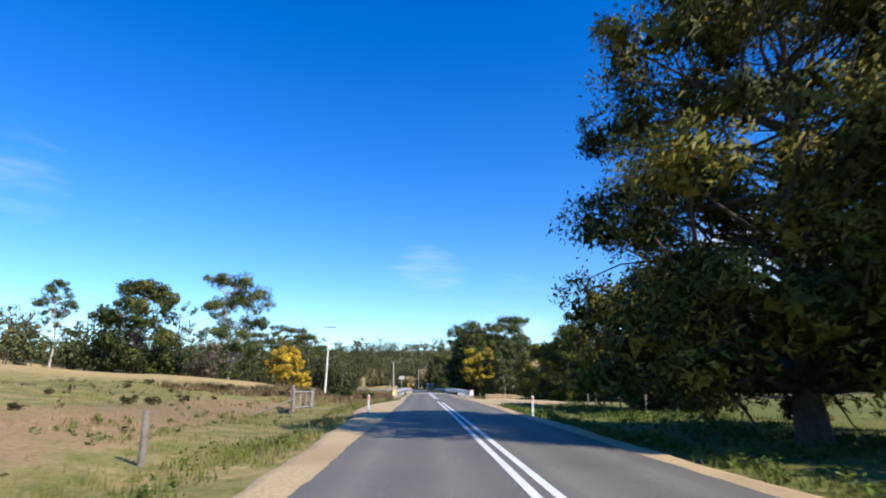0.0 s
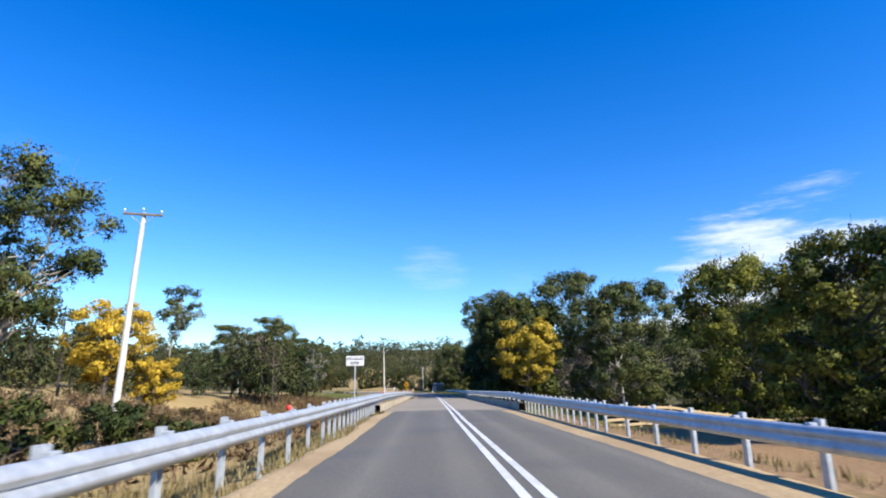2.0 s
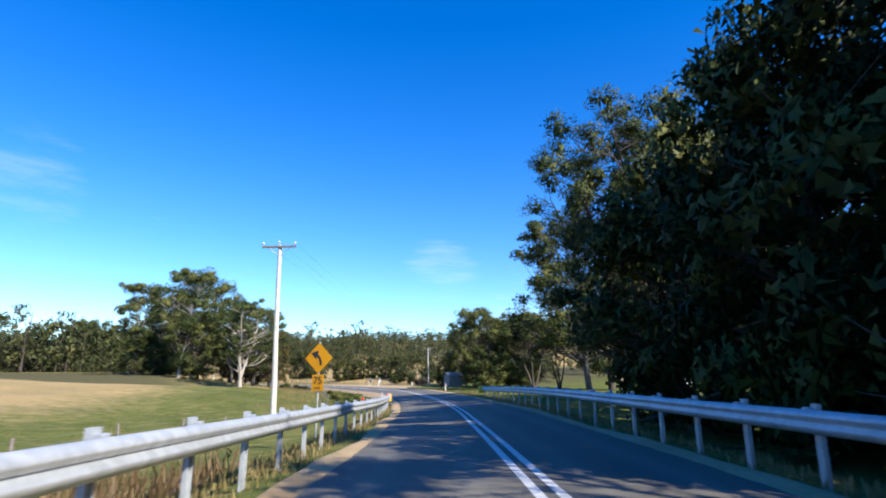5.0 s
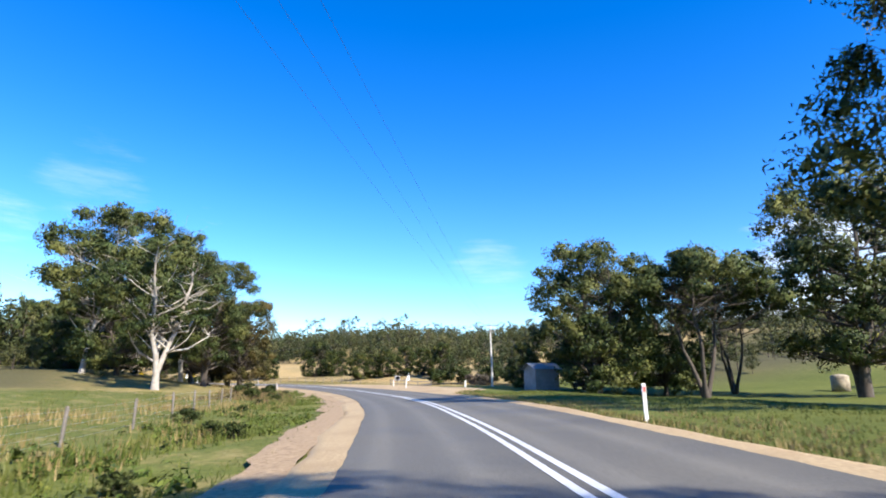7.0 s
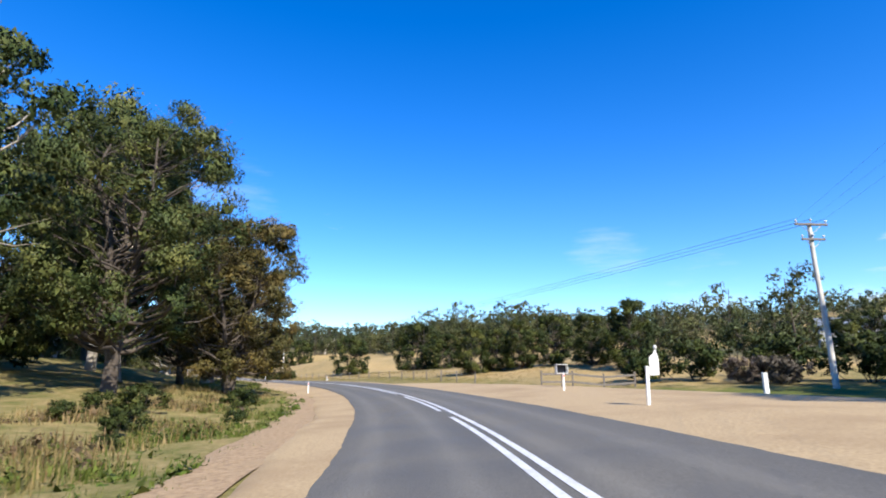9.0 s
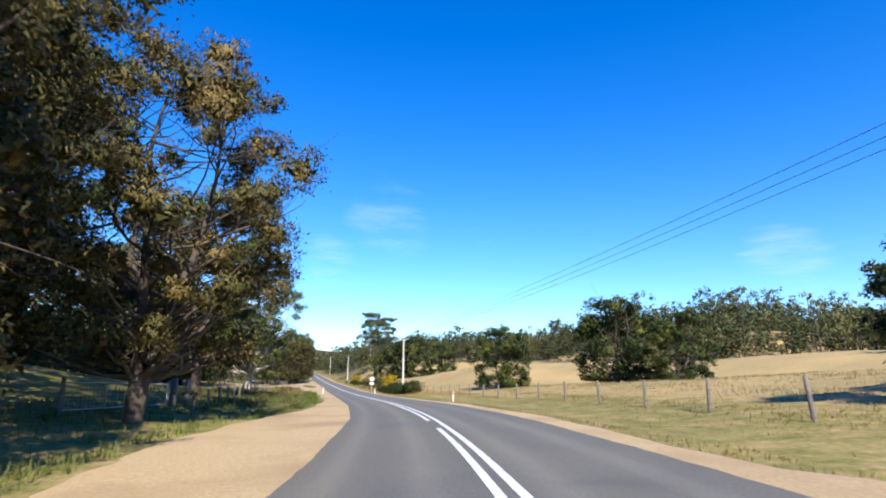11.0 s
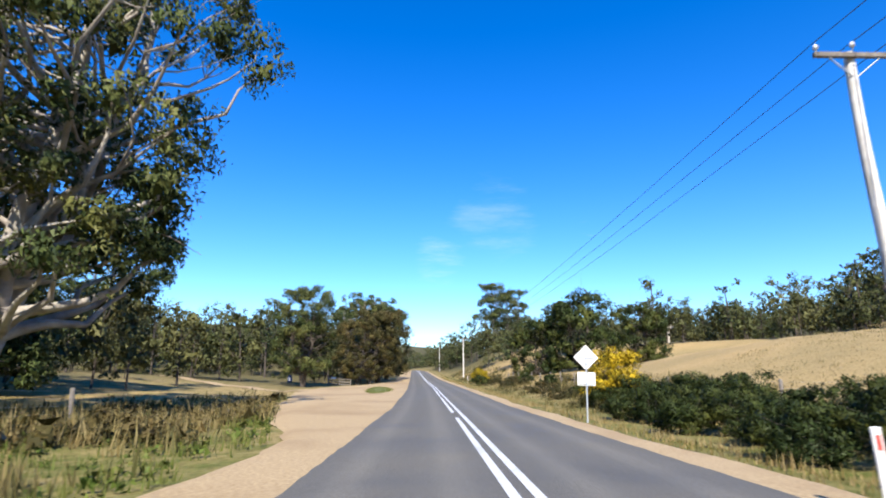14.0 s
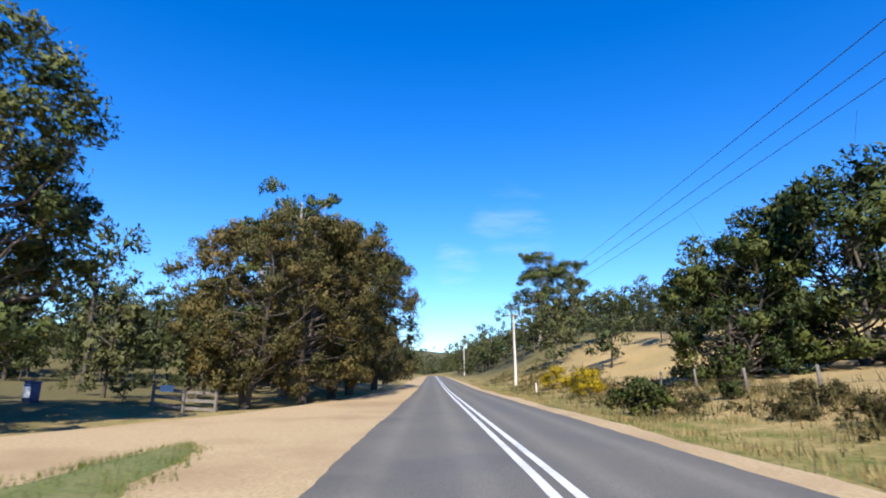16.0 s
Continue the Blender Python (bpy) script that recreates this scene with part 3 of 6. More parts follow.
part("litter", ribbon("litter", 186, 292, lambda s: edge_l(s) - np.interp(s, LEFT_S, LEFT_W) - 1.15 - 0.3 * smooth01(225, 245, s) + wobble(s, 7, 0.3), lambda s: edge_l(s) - np.interp(s, LEFT_S, LEFT_W) + 0.25 + wobble(s, 8, 0.1), MAT["litter"], cols=5, lift=0.05, follow=True), litter)


# ---------------------------------------------------------------- trees
rng = np.random.default_rng(7)


def leaf_cloud(centres, radii, count, size, r, droop=0.3, flat=0.78, wide=0.3, heart=24, stray=0.12):
    """Rounded pads of foliage: broad inner sprays that close the heart of each pad, puffs of single pointed leaves over it, and a few strays."""
    centres, radii = np.asarray(centres, float), np.asarray(radii, float)
    k = len(centres)
    squash = np.array([1, 1, flat])
    puffs = max(5, min(11, count // 12))
    d0 = r.normal(size=(k, puffs, 3))
    d0[:, :, 2] += 0.35
    d0 /= np.linalg.norm(d0, axis=2)[:, :, None]
    n, m = k * count, k * heart
    idx, pick = np.repeat(np.arange(k), count), r.integers(puffs, size=n)
    q = d0[idx, pick]
    d1 = r.normal(size=(n, 3)) + 0.6 * q
    d1 /= np.linalg.norm(d1, axis=1)[:, None]
    reach = 0.46 * (0.45 + 0.6 * r.random(n)) * np.where(r.random(n) < stray, 1.45, 1.0)
    d = q * 0.58 + d1 * reach[:, None]
    L = size * (0.6 + 0.8 * r.random(n))
    W = L * wide * (0.75 + 0.5 * r.random(n))
    # the inner sprays
    hi = np.repeat(np.arange(k), heart)
    hd = r.normal(size=(m, 3))
    hd /= np.linalg.norm(hd, axis=1)[:, None]
    idx = np.concatenate([idx, hi])
    d = np.concatenate([d, hd * (0.45 * r.random(m) ** 0.5)[:, None]])
    d1, q = np.concatenate([d1, hd]), np.concatenate([q, hd])
    hl = radii[hi] * (0.13 + 0.1 * r.random(m)) * (24.0 / heart) ** 0.35
    L, W = np.concatenate([L, hl])[:, None], np.concatenate([W, hl * 0.6])[:, None]
    n += m
    c = centres[idx] + d * radii[idx][:, None] * squash
    ax = r.normal(size=(n, 3))
    ax[:, 2] -= droop * 2
    ax /= np.linalg.norm(ax, axis=1)[:, None]
    sd = np.cross(ax, d1 + 0.5 * r.normal(size=(n, 3)))
    sd /= np.linalg.norm(sd, axis=1)[:, None] + 1e-9
    v = np.stack([c - ax * L - sd * W, c - ax * L * 0.6 + sd * W * 1.1, c + ax * L], 1)
    out = d1 + 0.5 * q + np.array([0, 0, 0.25]) + 0.3 * r.normal(size=(n, 3))
    out /= np.linalg.norm(out, axis=1)[:, None] + 1e-9
    wrong = (np.cross(v[:, 1] - v[:, 0], v[:, 2] - v[:, 0]) * out).sum(1) < 0
    v[wrong] = v[wrong][:, ::-1]
    return v.reshape(-1, 3), np.repeat(out, 3, 0)


def leaf_mesh(name, v, mat, out=None):
    """Single leaves; out: the way each leaf's spray faces, which rounds the clump's shading."""
    me = mesh_np(name, v, np.arange(len(v)).reshape(-1, 3), mat, out is not None)
    if out is not None:
        me.normals_split_custom_set_from_vertices(np.asarray(out, np.float32).tolist())
    return me


def limb_points(a, b, r, n=6, sag=0.15):
    """A bent limb from a to b."""
    t = np.linspace(0, 1, n)[:, None]
    L = np.linalg.norm(b - a)
    side = r.normal(size=3) * L * sag
    side[2] = abs(side[2]) * 0.3 - L * 0.08
    kink = r.normal(size=(n, 3)) * L * 0.025
    kink[0] = kink[-1] = 0
    return a * (1 - t) + b * t + side * np.sin(np.pi * t) * (1 - 0.3 * t) + kink


def grow(seed, H, R, trunk=0.4, clear=0.35, clumps=30, clump_r=None, leaves=220, leaf=0.22, shape="round", fork=0.3, lean=(0, 0), stems=1, twigs=10, droop=0.35, bole=1.0, split=0.0, spread_by=0.28, wide=0.42, heart=34, flat=0.78):
    """Wood and leaf arrays of a tree of height H and crown radius R, base at the origin."""
    r = np.random.default_rng(seed)
    wood, cents, rads = [], [], []
    clump_r = clump_r or R * 0.3
    lean = np.array([*lean, 0.0])
    stem_paths = []
    for k in range(stems):
        an = k * 2 * np.pi / max(stems, 1) + r.random()
        spread = np.array([np.cos(an), np.sin(an), 0]) * (0.0 if stems == 1 else R * spread_by)
        n = 9
        t = np.linspace(0, 1, n)[:, None]
        top = H * (0.88 if shape != "umbrella" else 0.8)
        p = np.array([0, 0, -0.3]) + t * np.array([0, 0, top]) + lean * H * t + spread * np.clip((t - split) * 1.6, 0, 1) + np.array([0, 0, 0.0])
        wob = np.cumsum(r.normal(size=(n, 3)) * np.array([1, 1, 0]) * H * 0.012, axis=0)
        p = p + wob * np.minimum(1, t * 2)
        rr = trunk / (stems ** 0.5) * (1 - 0.85 * t[:, 0] ** 0.8)
        rr[0] *= 1.35 * bole
        wood.append(tube_arrays(p, rr, 9))
        stem_paths.append((p, rr))
    lo = clear * H
    for k in range(clumps):
        p, rr = stem_paths[k % stems]
        if shape == "umbrella":
            a, q = r.random() * 2 * np.pi, np.sqrt(r.random())
            c = np.array([np.cos(a) * q * R, np.sin(a) * q * R, H * (0.9 - 0.22 * q * q) - r.random() * (H - lo) * 0.25])
        elif shape == "cone":
            f = r.random() ** 0.8
            a = r.random() * 2 * np.pi
            q = R * (1 - f) ** 0.75 * (0.55 + 0.45 * r.random())
            c = np.array([np.cos(a) * q, np.sin(a) * q, lo + f * (H - lo)])
        elif shape == "full":
            f = r.random()
            a = r.random() * 2 * np.pi
            w = R * (1 - 0.25 * (1 - f) ** 2) * np.sqrt(np.clip(1 - (np.clip(f - 0.35, 0, 1) / 0.68) ** 2.4, 0, 1))
            q = w * (0.3 + 0.7 * r.random() ** 0.5)
            c = np.array([np.cos(a) * q, np.sin(a) * q, lo + f * (H * 0.97 - lo)])
        elif shape == "tiers":
            f = (k % 6) / 5.0 + r.normal() * 0.04
            a, q = r.random() * 2 * np.pi, np.sqrt(r.random())
            w = R * (0.55 + 0.45 * np.sin(np.pi * np.clip(f, 0, 1) * 0.85 + 0.3))
            c = np.array([np.cos(a) * q * w, np.sin(a) * q * w, lo + np.clip(f, 0, 1) * (H * 0.95 - lo)])
        else:
            d = r.normal(size=3)
            d /= np.linalg.norm(d)
            q = (0.35 + 0.65 * r.random() ** 0.6)
            c = np.array([d[0] * R * q, d[1] * R * q, (lo + H) / 2 + d[2] * (H - lo) / 2 * q])
        c = c + lean * c[2] + (p[-1] - lean * H - np.array([0, 0, p[-1][2]])) * 0.8 * min(1.0, c[2] / H)
        f0 = np.clip((c[2] - 0.28 * np.hypot(c[0], c[1]) - r.random() * H * 0.14) / p[-1][2], fork, 0.95)
        i = f0 * (len(p) - 1)
        a0 = p[int(i)] + (p[min(int(i) + 1, len(p) - 1)] - p[int(i)]) * (i - int(i))
        r0 = np.interp(i, np.arange(len(p)), rr) * (0.45 + 0.2 * r.random())
        lp = limb_points(a0, c, r)
        wood.append(tube_arrays(lp, np.linspace(r0, max(0.012, r0 * 0.16), len(lp)), 5))
        cr = clump_r * (0.65 + 0.7 * r.random())
        cents.append(c)
        rads.append(cr)
        if k < twigs * 3:
            for _ in range(3):
                e = c + r.normal(size=3) * cr * 0.75
                tp = limb_points(lp[3], e, r, 4)
                wood.append(tube_arrays(tp, np.linspace(r0 * 0.35, 0.01, 4), 3))
    lv, ln = leaf_cloud(cents, rads, int(leaves * 1.15), leaf * 0.86, r, droop, wide=wide, heart=heart, flat=flat)
    lv[:, 2] = np.maximum(lv[:, 2], 0.15)
    hub = np.array([*(lean[:2] * H * 0.6), (lo + H) * 0.45])
    rnd = lv - hub
    rnd /= np.linalg.norm(rnd, axis=1)[:, None] + 1e-9
    ln = ln + 0.3 * rnd
    return joined(wood), lv, ln / np.linalg.norm(ln, axis=1)[:, None]


def tree_proto(name, label, category, bark, leaf_mat, **kw):
    (v, f), lv, ln = grow(**kw)
    e = thing(name, label, category)
    part("trunk", mesh_np("trunk", v, f, MAT[bark], True), e)
    part("crown", leaf_mesh("crown", lv, MAT[leaf_mat], ln), e)
    return e


def place_tree(proto, spots, group=""):
    """Spots: x, y, scale, turn (degrees), and where given a stretch in height and a sink."""
    if group:
        tagged(proto, group=group)
    for k, sp in enumerate(spots):
        x, y, sc, turn = sp[:4]
        tall = sp[4] if len(sp) > 4 else 1.0
        z = ground_z(x, y) - (sp[5] if len(sp) > 5 else 0.0)
        m = pose(x, y, z, 0, 0, turn) @ Matrix.Diagonal((sc, sc, sc * tall, 1))
        if k:
            copy_thing(proto, m)
    x, y, sc, turn = spots[0][:4]
    tall = spots[0][4] if len(spots[0]) > 4 else 1.0
    proto.matrix_basis = pose(x, y, ground_z(x, y) - (spots[0][5] if len(spots[0]) > 5 else 0.0), 0, 0, turn) @ Matrix.Diagonal((sc, sc, sc * tall, 1))


MAT["grey_bark"] = surface("grey_bark", (0.075, 0.065, 0.052), (0.18, 0.16, 0.135), 1.8, 0.6, 0.9, bump=0.4, bump_d=0.03, stain=(0.08, 0.07, 0.055))
# the large single trees
T = tree_proto("roadside_tree", "large dark broad-crowned tree with sunlit olive top", "tree", "brown_bark", "olive_leaf", seed=11, H=14.4, R=7.0, trunk=0.55, clear=0.1, clumps=185, clump_r=1.45, leaves=720, leaf=0.105, wide=0.36, fork=0.14, twigs=12, stems=2, split=0.15, shape="full")
place_tree(T, [(8.7, 5.6, 1.0, 40)])
T = tree_proto("wattle_tree", "bushy dark wattle with yellow-green sunlit sprays", "tree", "brown_bark", "wattle_leaf", seed=12, H=10.8, R=5.2, trunk=0.3, clear=0.0, shape="full", clumps=95, clump_r=1.2, leaves=360, leaf=0.13, fork=0.08)
place_tree(T, [(24.2, 68, 1.4, 0), (15.3, 72, 0.75, 40), (24.5, 94.7, 0.95, 80, 1.0), (32, 109, 1.55, 200), (40, 101, 1.4, 100)])
T = tree_proto("dark_tree", "dense dark-leaved evergreen tree", "tree", "brown_bark", "dense_leaf", seed=13, H=11, R=4.4, trunk=0.3, clear=0.0, shape="full", clumps=80, clump_r=1.2, leaves=190, leaf=0.19, fork=0.08)
place_tree(T, [(13.2, 21.5, 0.62, 0), (14.6, 27, 1.02, 120, 0.84), (28, 60, 1.0, 10), (10.8, 142.5, 1.15, 200, 1.2), (13.5, 150, 1.55, 300), (36, 75, 1.0, 33), (10.5, 160, 1.15, 20), (-55.2, 98.5, 1.75, 99), (1.0, 272.5, 0.55, 140), (-31.4, 312.5, 0.5, 10), (-28.6, 314.5, 0.46, 70), (-25.4, 313.5, 0.52, 130), (-21.6, 315.0, 0.55, 200), (-17.0, 309.0, 0.5, 250), (-13.0, 303.5, 0.6, 300), (15.0, -4.0, 1.05, 240), (10.8, 134, 1.05, 77, 1.3), (14.5, 141.5, 1.45, 12), (11.0, 153.5, 1.05, 130, 1.3)])
T = tree_proto("flowering_wattle", "wattle tree covered in golden-yellow blossom", "tree", "brown_bark", "wattle_bloom", seed=14, H=11.8, R=4.5, trunk=0.25, clear=0.2, clumps=70, clump_r=1.0, leaves=260, leaf=0.17, fork=0.12)
place_tree(T, [(12.1, 128.7, 1.0, 0), (-26.8, 95.4, 0.72, 90, 1.0), (-24.5, 99, 0.45, 190)])
T = tree_proto("gum_tree", "tall open eucalypt with clumped crown and pale limbs", "tree", "white_bark", "gum_leaf", seed=15, H=21, R=6.0, trunk=0.42, clear=0.36, clumps=66, clump_r=1.75, leaves=300, leaf=0.2, shape="tiers", fork=0.25, lean=(0.05, 0.0), stems=2, split=0.3, spread_by=0.35)
place_tree(T, [(-37.8, 97.5, 1.0, 20), (22.6, 142.6, 1.0, 200, 1.0), (-93, 308, 1.3, 60), (-67.5, 291.4, 1.4, 15), (-53.0, 280.8, 1.0, 250), (-61.5, 269.5, 1.15, 140), (-210, 505, 1.05, 77), (-203, 508, 0.9, 210), (-198, 381, 1.3, 40)])
T = tree_proto("gum_tree", "large eucalypt with pale forked trunk and ragged grey-green crown", "tree", "trunk_grey", "gum_leaf", seed=16, H=22.5, R=7.6, trunk=0.95, clear=0.2, clumps=170, clump_r=1.3, leaves=320, leaf=0.15, wide=0.36, shape="full", fork=0.15, lean=(0.025, 0.03), stems=3, split=0.14, spread_by=0.32, droop=0.6)
place_tree(T, [(-112.9, 353.0, 0.94, 0)])
T = tree_proto("gum_tree", "spreading eucalypt with smooth pale limbs and open crown", "tree", "white_bark", "gum_leaf", seed=26, H=20, R=6.6, trunk=0.7, clear=0.25, clumps=80, clump_r=1.15, leaves=230, leaf=0.18, fork=0.15, stems=3, split=0.12, spread_by=0.5, droop=0.5)
place_tree(T, [(-42.6, 256.4, 0.97, 0), (-165.0, 410.5, 0.78, 60), (-169.5, 417.5, 0.84, 200)])
T = tree_proto("gum_tree", "tall dark eucalypt with several brown stems", "tree", "brown_bark", "gum_leaf", seed=17, H=20, R=7.3, trunk=0.75, clear=0.16, clumps=120, clump_r=1.5, leaves=230, leaf=0.2, shape="full", fork=0.18, stems=3, split=0.05, spread_by=0.4)
place_tree(T, [(28.5, 217.5, 0.8, 100), (-151.5, 391.0, 0.62, 90), (22, 184, 0.68, 40), (30, 200, 0.72, 300), (15.5, 164, 0.9, 200), (35.6, 256.6, 1.25, 200), (-79, 301, 1.1, 130), (-120, 332, 1.0, 280), (-130, 343, 1.0, 10)])
T = tree_proto("gum_tree", "big shady eucalypt with dark stems beside the gravel", "tree", "brown_bark", "gum_leaf", seed=29, H=20.5, R=7.4, trunk=0.7, clear=0.2, clumps=150, clump_r=1.45, leaves=400, leaf=0.14, wide=0.36, shape="full", fork=0.16, stems=3, split=0.12, spread_by=0.35)
place_tree(T, [(-80.4, 320.4, 0.9, 50, 0.95), (-45.0, 272.5, 0.93, 200)])
T = tree_proto("gum_tree", "very large dark eucalypt with several stems over the road", "tree", "brown_bark", "gum_leaf", seed=27, H=23.2, R=8.4, trunk=0.85, clear=0.16, clumps=170, clump_r=1.6, leaves=460, leaf=0.14, wide=0.36, shape="full", fork=0.18, stems=4, split=0.04, spread_by=0.45)
place_tree(T, [(14.3, 176.5, 1.0, 0)])
T = tree_proto("gum_tree", "tall eucalypt with long limbs and loose dark crown", "tree", "grey_bark", "gum_leaf", seed=24, H=21.5, R=8.4, trunk=0.55, clear=0.28, clumps=120, clump_r=1.6, leaves=270, leaf=0.18, shape="tiers", fork=0.16, lean=(-0.1, 0.0), stems=3, split=0.1, spread_by=0.3)
place_tree(T, [(19.0, 212.0, 1.05, 0), (13.4, 96.5, 0.58, 120), (19.5, 104.0, 0.4, 20)])
T = tree_proto("gum_tree", "brownish eucalypt with drooping russet foliage", "tree", "brown_bark", "gum_leaf_brown", seed=18, H=16, R=6.0, trunk=0.42, clear=0.12, shape="full", clumps=100, clump_r=1.3, leaves=330, leaf=0.145, fork=0.15, stems=2)
place_tree(T, [(-44.5, 283.5, 0.92, 40), (-49.5, 290.0, 0.85, 160), (-159.6, 408.7, 0.74, 90), (-156.5, 403.5, 0.6, 180), (-163, 413, 0.72, 10), (-172, 421, 0.8, 33), (-181, 431, 1.0, 133)])
T = tree_proto("gum_tree", "russet-tinged eucalypt leaning over the gravel", "tree", "brown_bark", "gum_leaf_brown", seed=28, H=17.5, R=6.6, trunk=0.5, clear=0.15, clumps=120, clump_r=1.25, leaves=420, leaf=0.12, wide=0.34, shape="full", fork=0.14, stems=3, split=0.06)
place_tree(T, [(-59.6, 303.0, 1.0, 0), (-58.6, 294.3, 1.05, 250)])
T = tree_proto("gum_tree", "dense dark roadside gum shading a shed", "tree", "brown_bark", "gum_leaf", seed=23, H=18.5, R=8.2, trunk=0.5, clear=0.07, clumps=130, clump_r=1.6, leaves=230, leaf=0.21, fork=0.12, stems=2, split=0.1, shape="full")
place_tree(T, [(8.2, 258.0, 0.92, 0), (-58, 272, 0.85, 200), (-121, 341, 0.95, 20), (-131, 353, 0.9, 170), (10.5, 270.5, 0.86, 100), (17, 263, 0.75, 10)])
T = tree_proto("gum_tree", "broad flat-topped dark tree with bare pale stems", "tree", "brown_bark", "gum_leaf", seed=19, H=18, R=8.4, trunk=0.5, clear=0.45, clumps=80, clump_r=1.5, leaves=290, leaf=0.2, shape="umbrella", fork=0.2, stems=3, spread_by=0.35)
place_tree(T, [(19.0, 256.0, 1.0, 0), (27, 268, 0.9, 60)])
T = tree_proto("bush_tree", "rounded dark-green paddock tree", "tree", "brown_bark", "dense_leaf", seed=20, H=9.0, R=4.5, trunk=0.25, clear=0.0, shape="full", clumps=80, clump_r=1.05, leaves=190, leaf=0.18, fork=0.1, stems=2)
place_tree(T, [(-72.4, 365, 0.98, 0), (-86, 295.5, 1.1, 25), (-71.3, 278.5, 0.85, 50), (-54, 358, 1.12, 90), (-46, 352, 0.8, 140), (-135.2, 432, 1.4, 200), (-128, 438, 1.1, 20), (-141, 428, 1.0, 120), (14.5, 321, 0.55, 60), (11, 318, 0.5, 160)])
T = tree_proto("slender_gum", "slender young gum with thin pale stem and sparse leaves", "tree", "white_bark", "gum_leaf", seed=21, H=13.5, R=2.9, trunk=0.17, clear=0.4, clumps=26, clump_r=0.85, leaves=150, leaf=0.16, fork=0.3, lean=(0.03, 0.02))
place_tree(T, [(-38, 130.6, 1.15, 0), (-82, 116, 1.5, 130), (13, 93, 0.85, 100), (-31, 140, 0.8, 210), (29, 128, 1.0, 33)])
T = tree_proto("bare_tree", "leafless grey shrubby tree with fine twigs", "tree", "brown_bark", "twig", seed=22, H=8, R=3.4, trunk=0.16, clear=0.1, clumps=40, clump_r=0.9, leaves=90, leaf=0.2, fork=0.1, stems=3, twigs=14)
place_tree(T, [(-25.7, 128.3, 1.0, 0), (17, 120, 0.9, 70), (20, 112, 0.8, 170), (-40, 92, 0.9, 11)])
# the pale dead tree on the hill
r = np.random.default_rng(77)
chunks = [tube_arrays([(0, 0, -0.5), (0.2, 0, 2.5), (0.1, 0.1, 5)], [0.45, 0.35, 0.25], 8)]
for k in range(7):
    a = k * 0.9
    tip = np.array([math.cos(a) * 3.2, math.sin(a) * 3.2, 6.0 + 1.8 * r.random()])
    lp = limb_points(np.array([0.12, 0.05, 3.0 + 0.3 * k]), tip, r, 6, 0.2)
    chunks.append(tube_arrays(lp, np.linspace(0.2, 0.04, 6), 6))
    for q in range(2):
        chunks.append(tube_arrays(limb_points(lp[3], tip + r.normal(size=3) * 1.2, r, 4), np.linspace(0.08, 0.02, 4), 4))
v, f = joined(chunks)
e = thing("dead_tree", "bleached leafless dead tree on the slope", "tree", pose(-138.2, 476.4, ground_z(-138.2, 476.4)))
part("trunk", mesh_np("trunk", v, f, MAT["white_bark"], True), e)


# ---------------------------------------------------------------- woods beyond
def wood_tree(seed, kind, clumps, leaves, leaf):
    """A plain tree for woods, about 14 m (gum), 10 m (dense) or 3 m (shrub) tall."""
    r = np.random.default_rng(seed)
    n = clumps
    if kind == "gum":
        a, q = r.random(n) * 6.28, np.sqrt(r.random(n))
        f = r.random(n)
        w = 2.1 + 2.2 * np.sin(np.pi * (0.1 + 0.62 * f))
        c = np.stack([np.cos(a) * q * w, np.sin(a) * q * w, 2.8 + 9.4 * f - 1.6 * q * q], 1)
        rad, top = 1.0 + 0.75 * r.random(n), 10.5
    elif kind == "dense":
        d = r.normal(size=(n, 3))
        d /= np.linalg.norm(d, axis=1)[:, None]
        c = d * np.array([3.3, 3.3, 3.7]) * (0.45 + 0.55 * r.random(n))[:, None] + np.array([0, 0, 4.4])
        rad, top = 1.1 + 0.7 * r.random(n), 7.0
    else:
        d = r.normal(size=(n, 3))
        d /= np.linalg.norm(d, axis=1)[:, None]
        c = d * np.array([1.5, 1.5, 1.0]) * (0.4 + 0.6 * r.random(n))[:, None] + np.array([0, 0, 1.15])
        rad, top = 0.55 + 0.4 * r.random(n), 1.6
    lv, ln = leaf_cloud(c, rad, leaves, leaf, r, 0.2, 0.8, 0.48, max(6, leaves // 3))
    lv[:, 2] = np.maximum(lv[:, 2], 0.1)
    lean = r.normal(size=2) * 0.5
    chunks = [tube_arrays([(0, 0, -1), (lean[0] * 0.4, lean[1] * 0.4, top * 0.45), (lean[0], lean[1], top)], [0.02 * top, 0.014 * top, 0.006 * top], 4)]
    if kind != "shrub":
        for q in range(0, n, 3):
            chunks.append(tube_arrays([(lean[0] * 0.5, lean[1] * 0.5, min(c[q][2] * 0.65, top * 0.8)), tuple(c[q])], [0.007 * top, 0.003 * top], 3))
    tv, tf = joined(chunks)
    return lv, ln, tv, tf


FAR = {"gum": [wood_tree(100 + k, "gum", 13, 11, 0.46) for k in range(6)], "dense": [wood_tree(200 + k, "dense", 13, 11, 0.46) for k in range(6)]}
LOW = {"gum": [wood_tree(600 + k, "gum", 20, 22, 0.29) for k in range(5)], "dense": [wood_tree(700 + k, "dense", 20, 22, 0.29) for k in range(5)], "shrub": [wood_tree(800 + k, "shrub", 8, 22, 0.17) for k in range(4)]}
MID = {"gum": [wood_tree(300 + k, "gum", 24, 42, 0.185) for k in range(6)], "dense": [wood_tree(400 + k, "dense", 24, 42, 0.185) for k in range(6)], "shrub": [wood_tree(500 + k, "shrub", 9, 38, 0.12) for k in range(5)]}


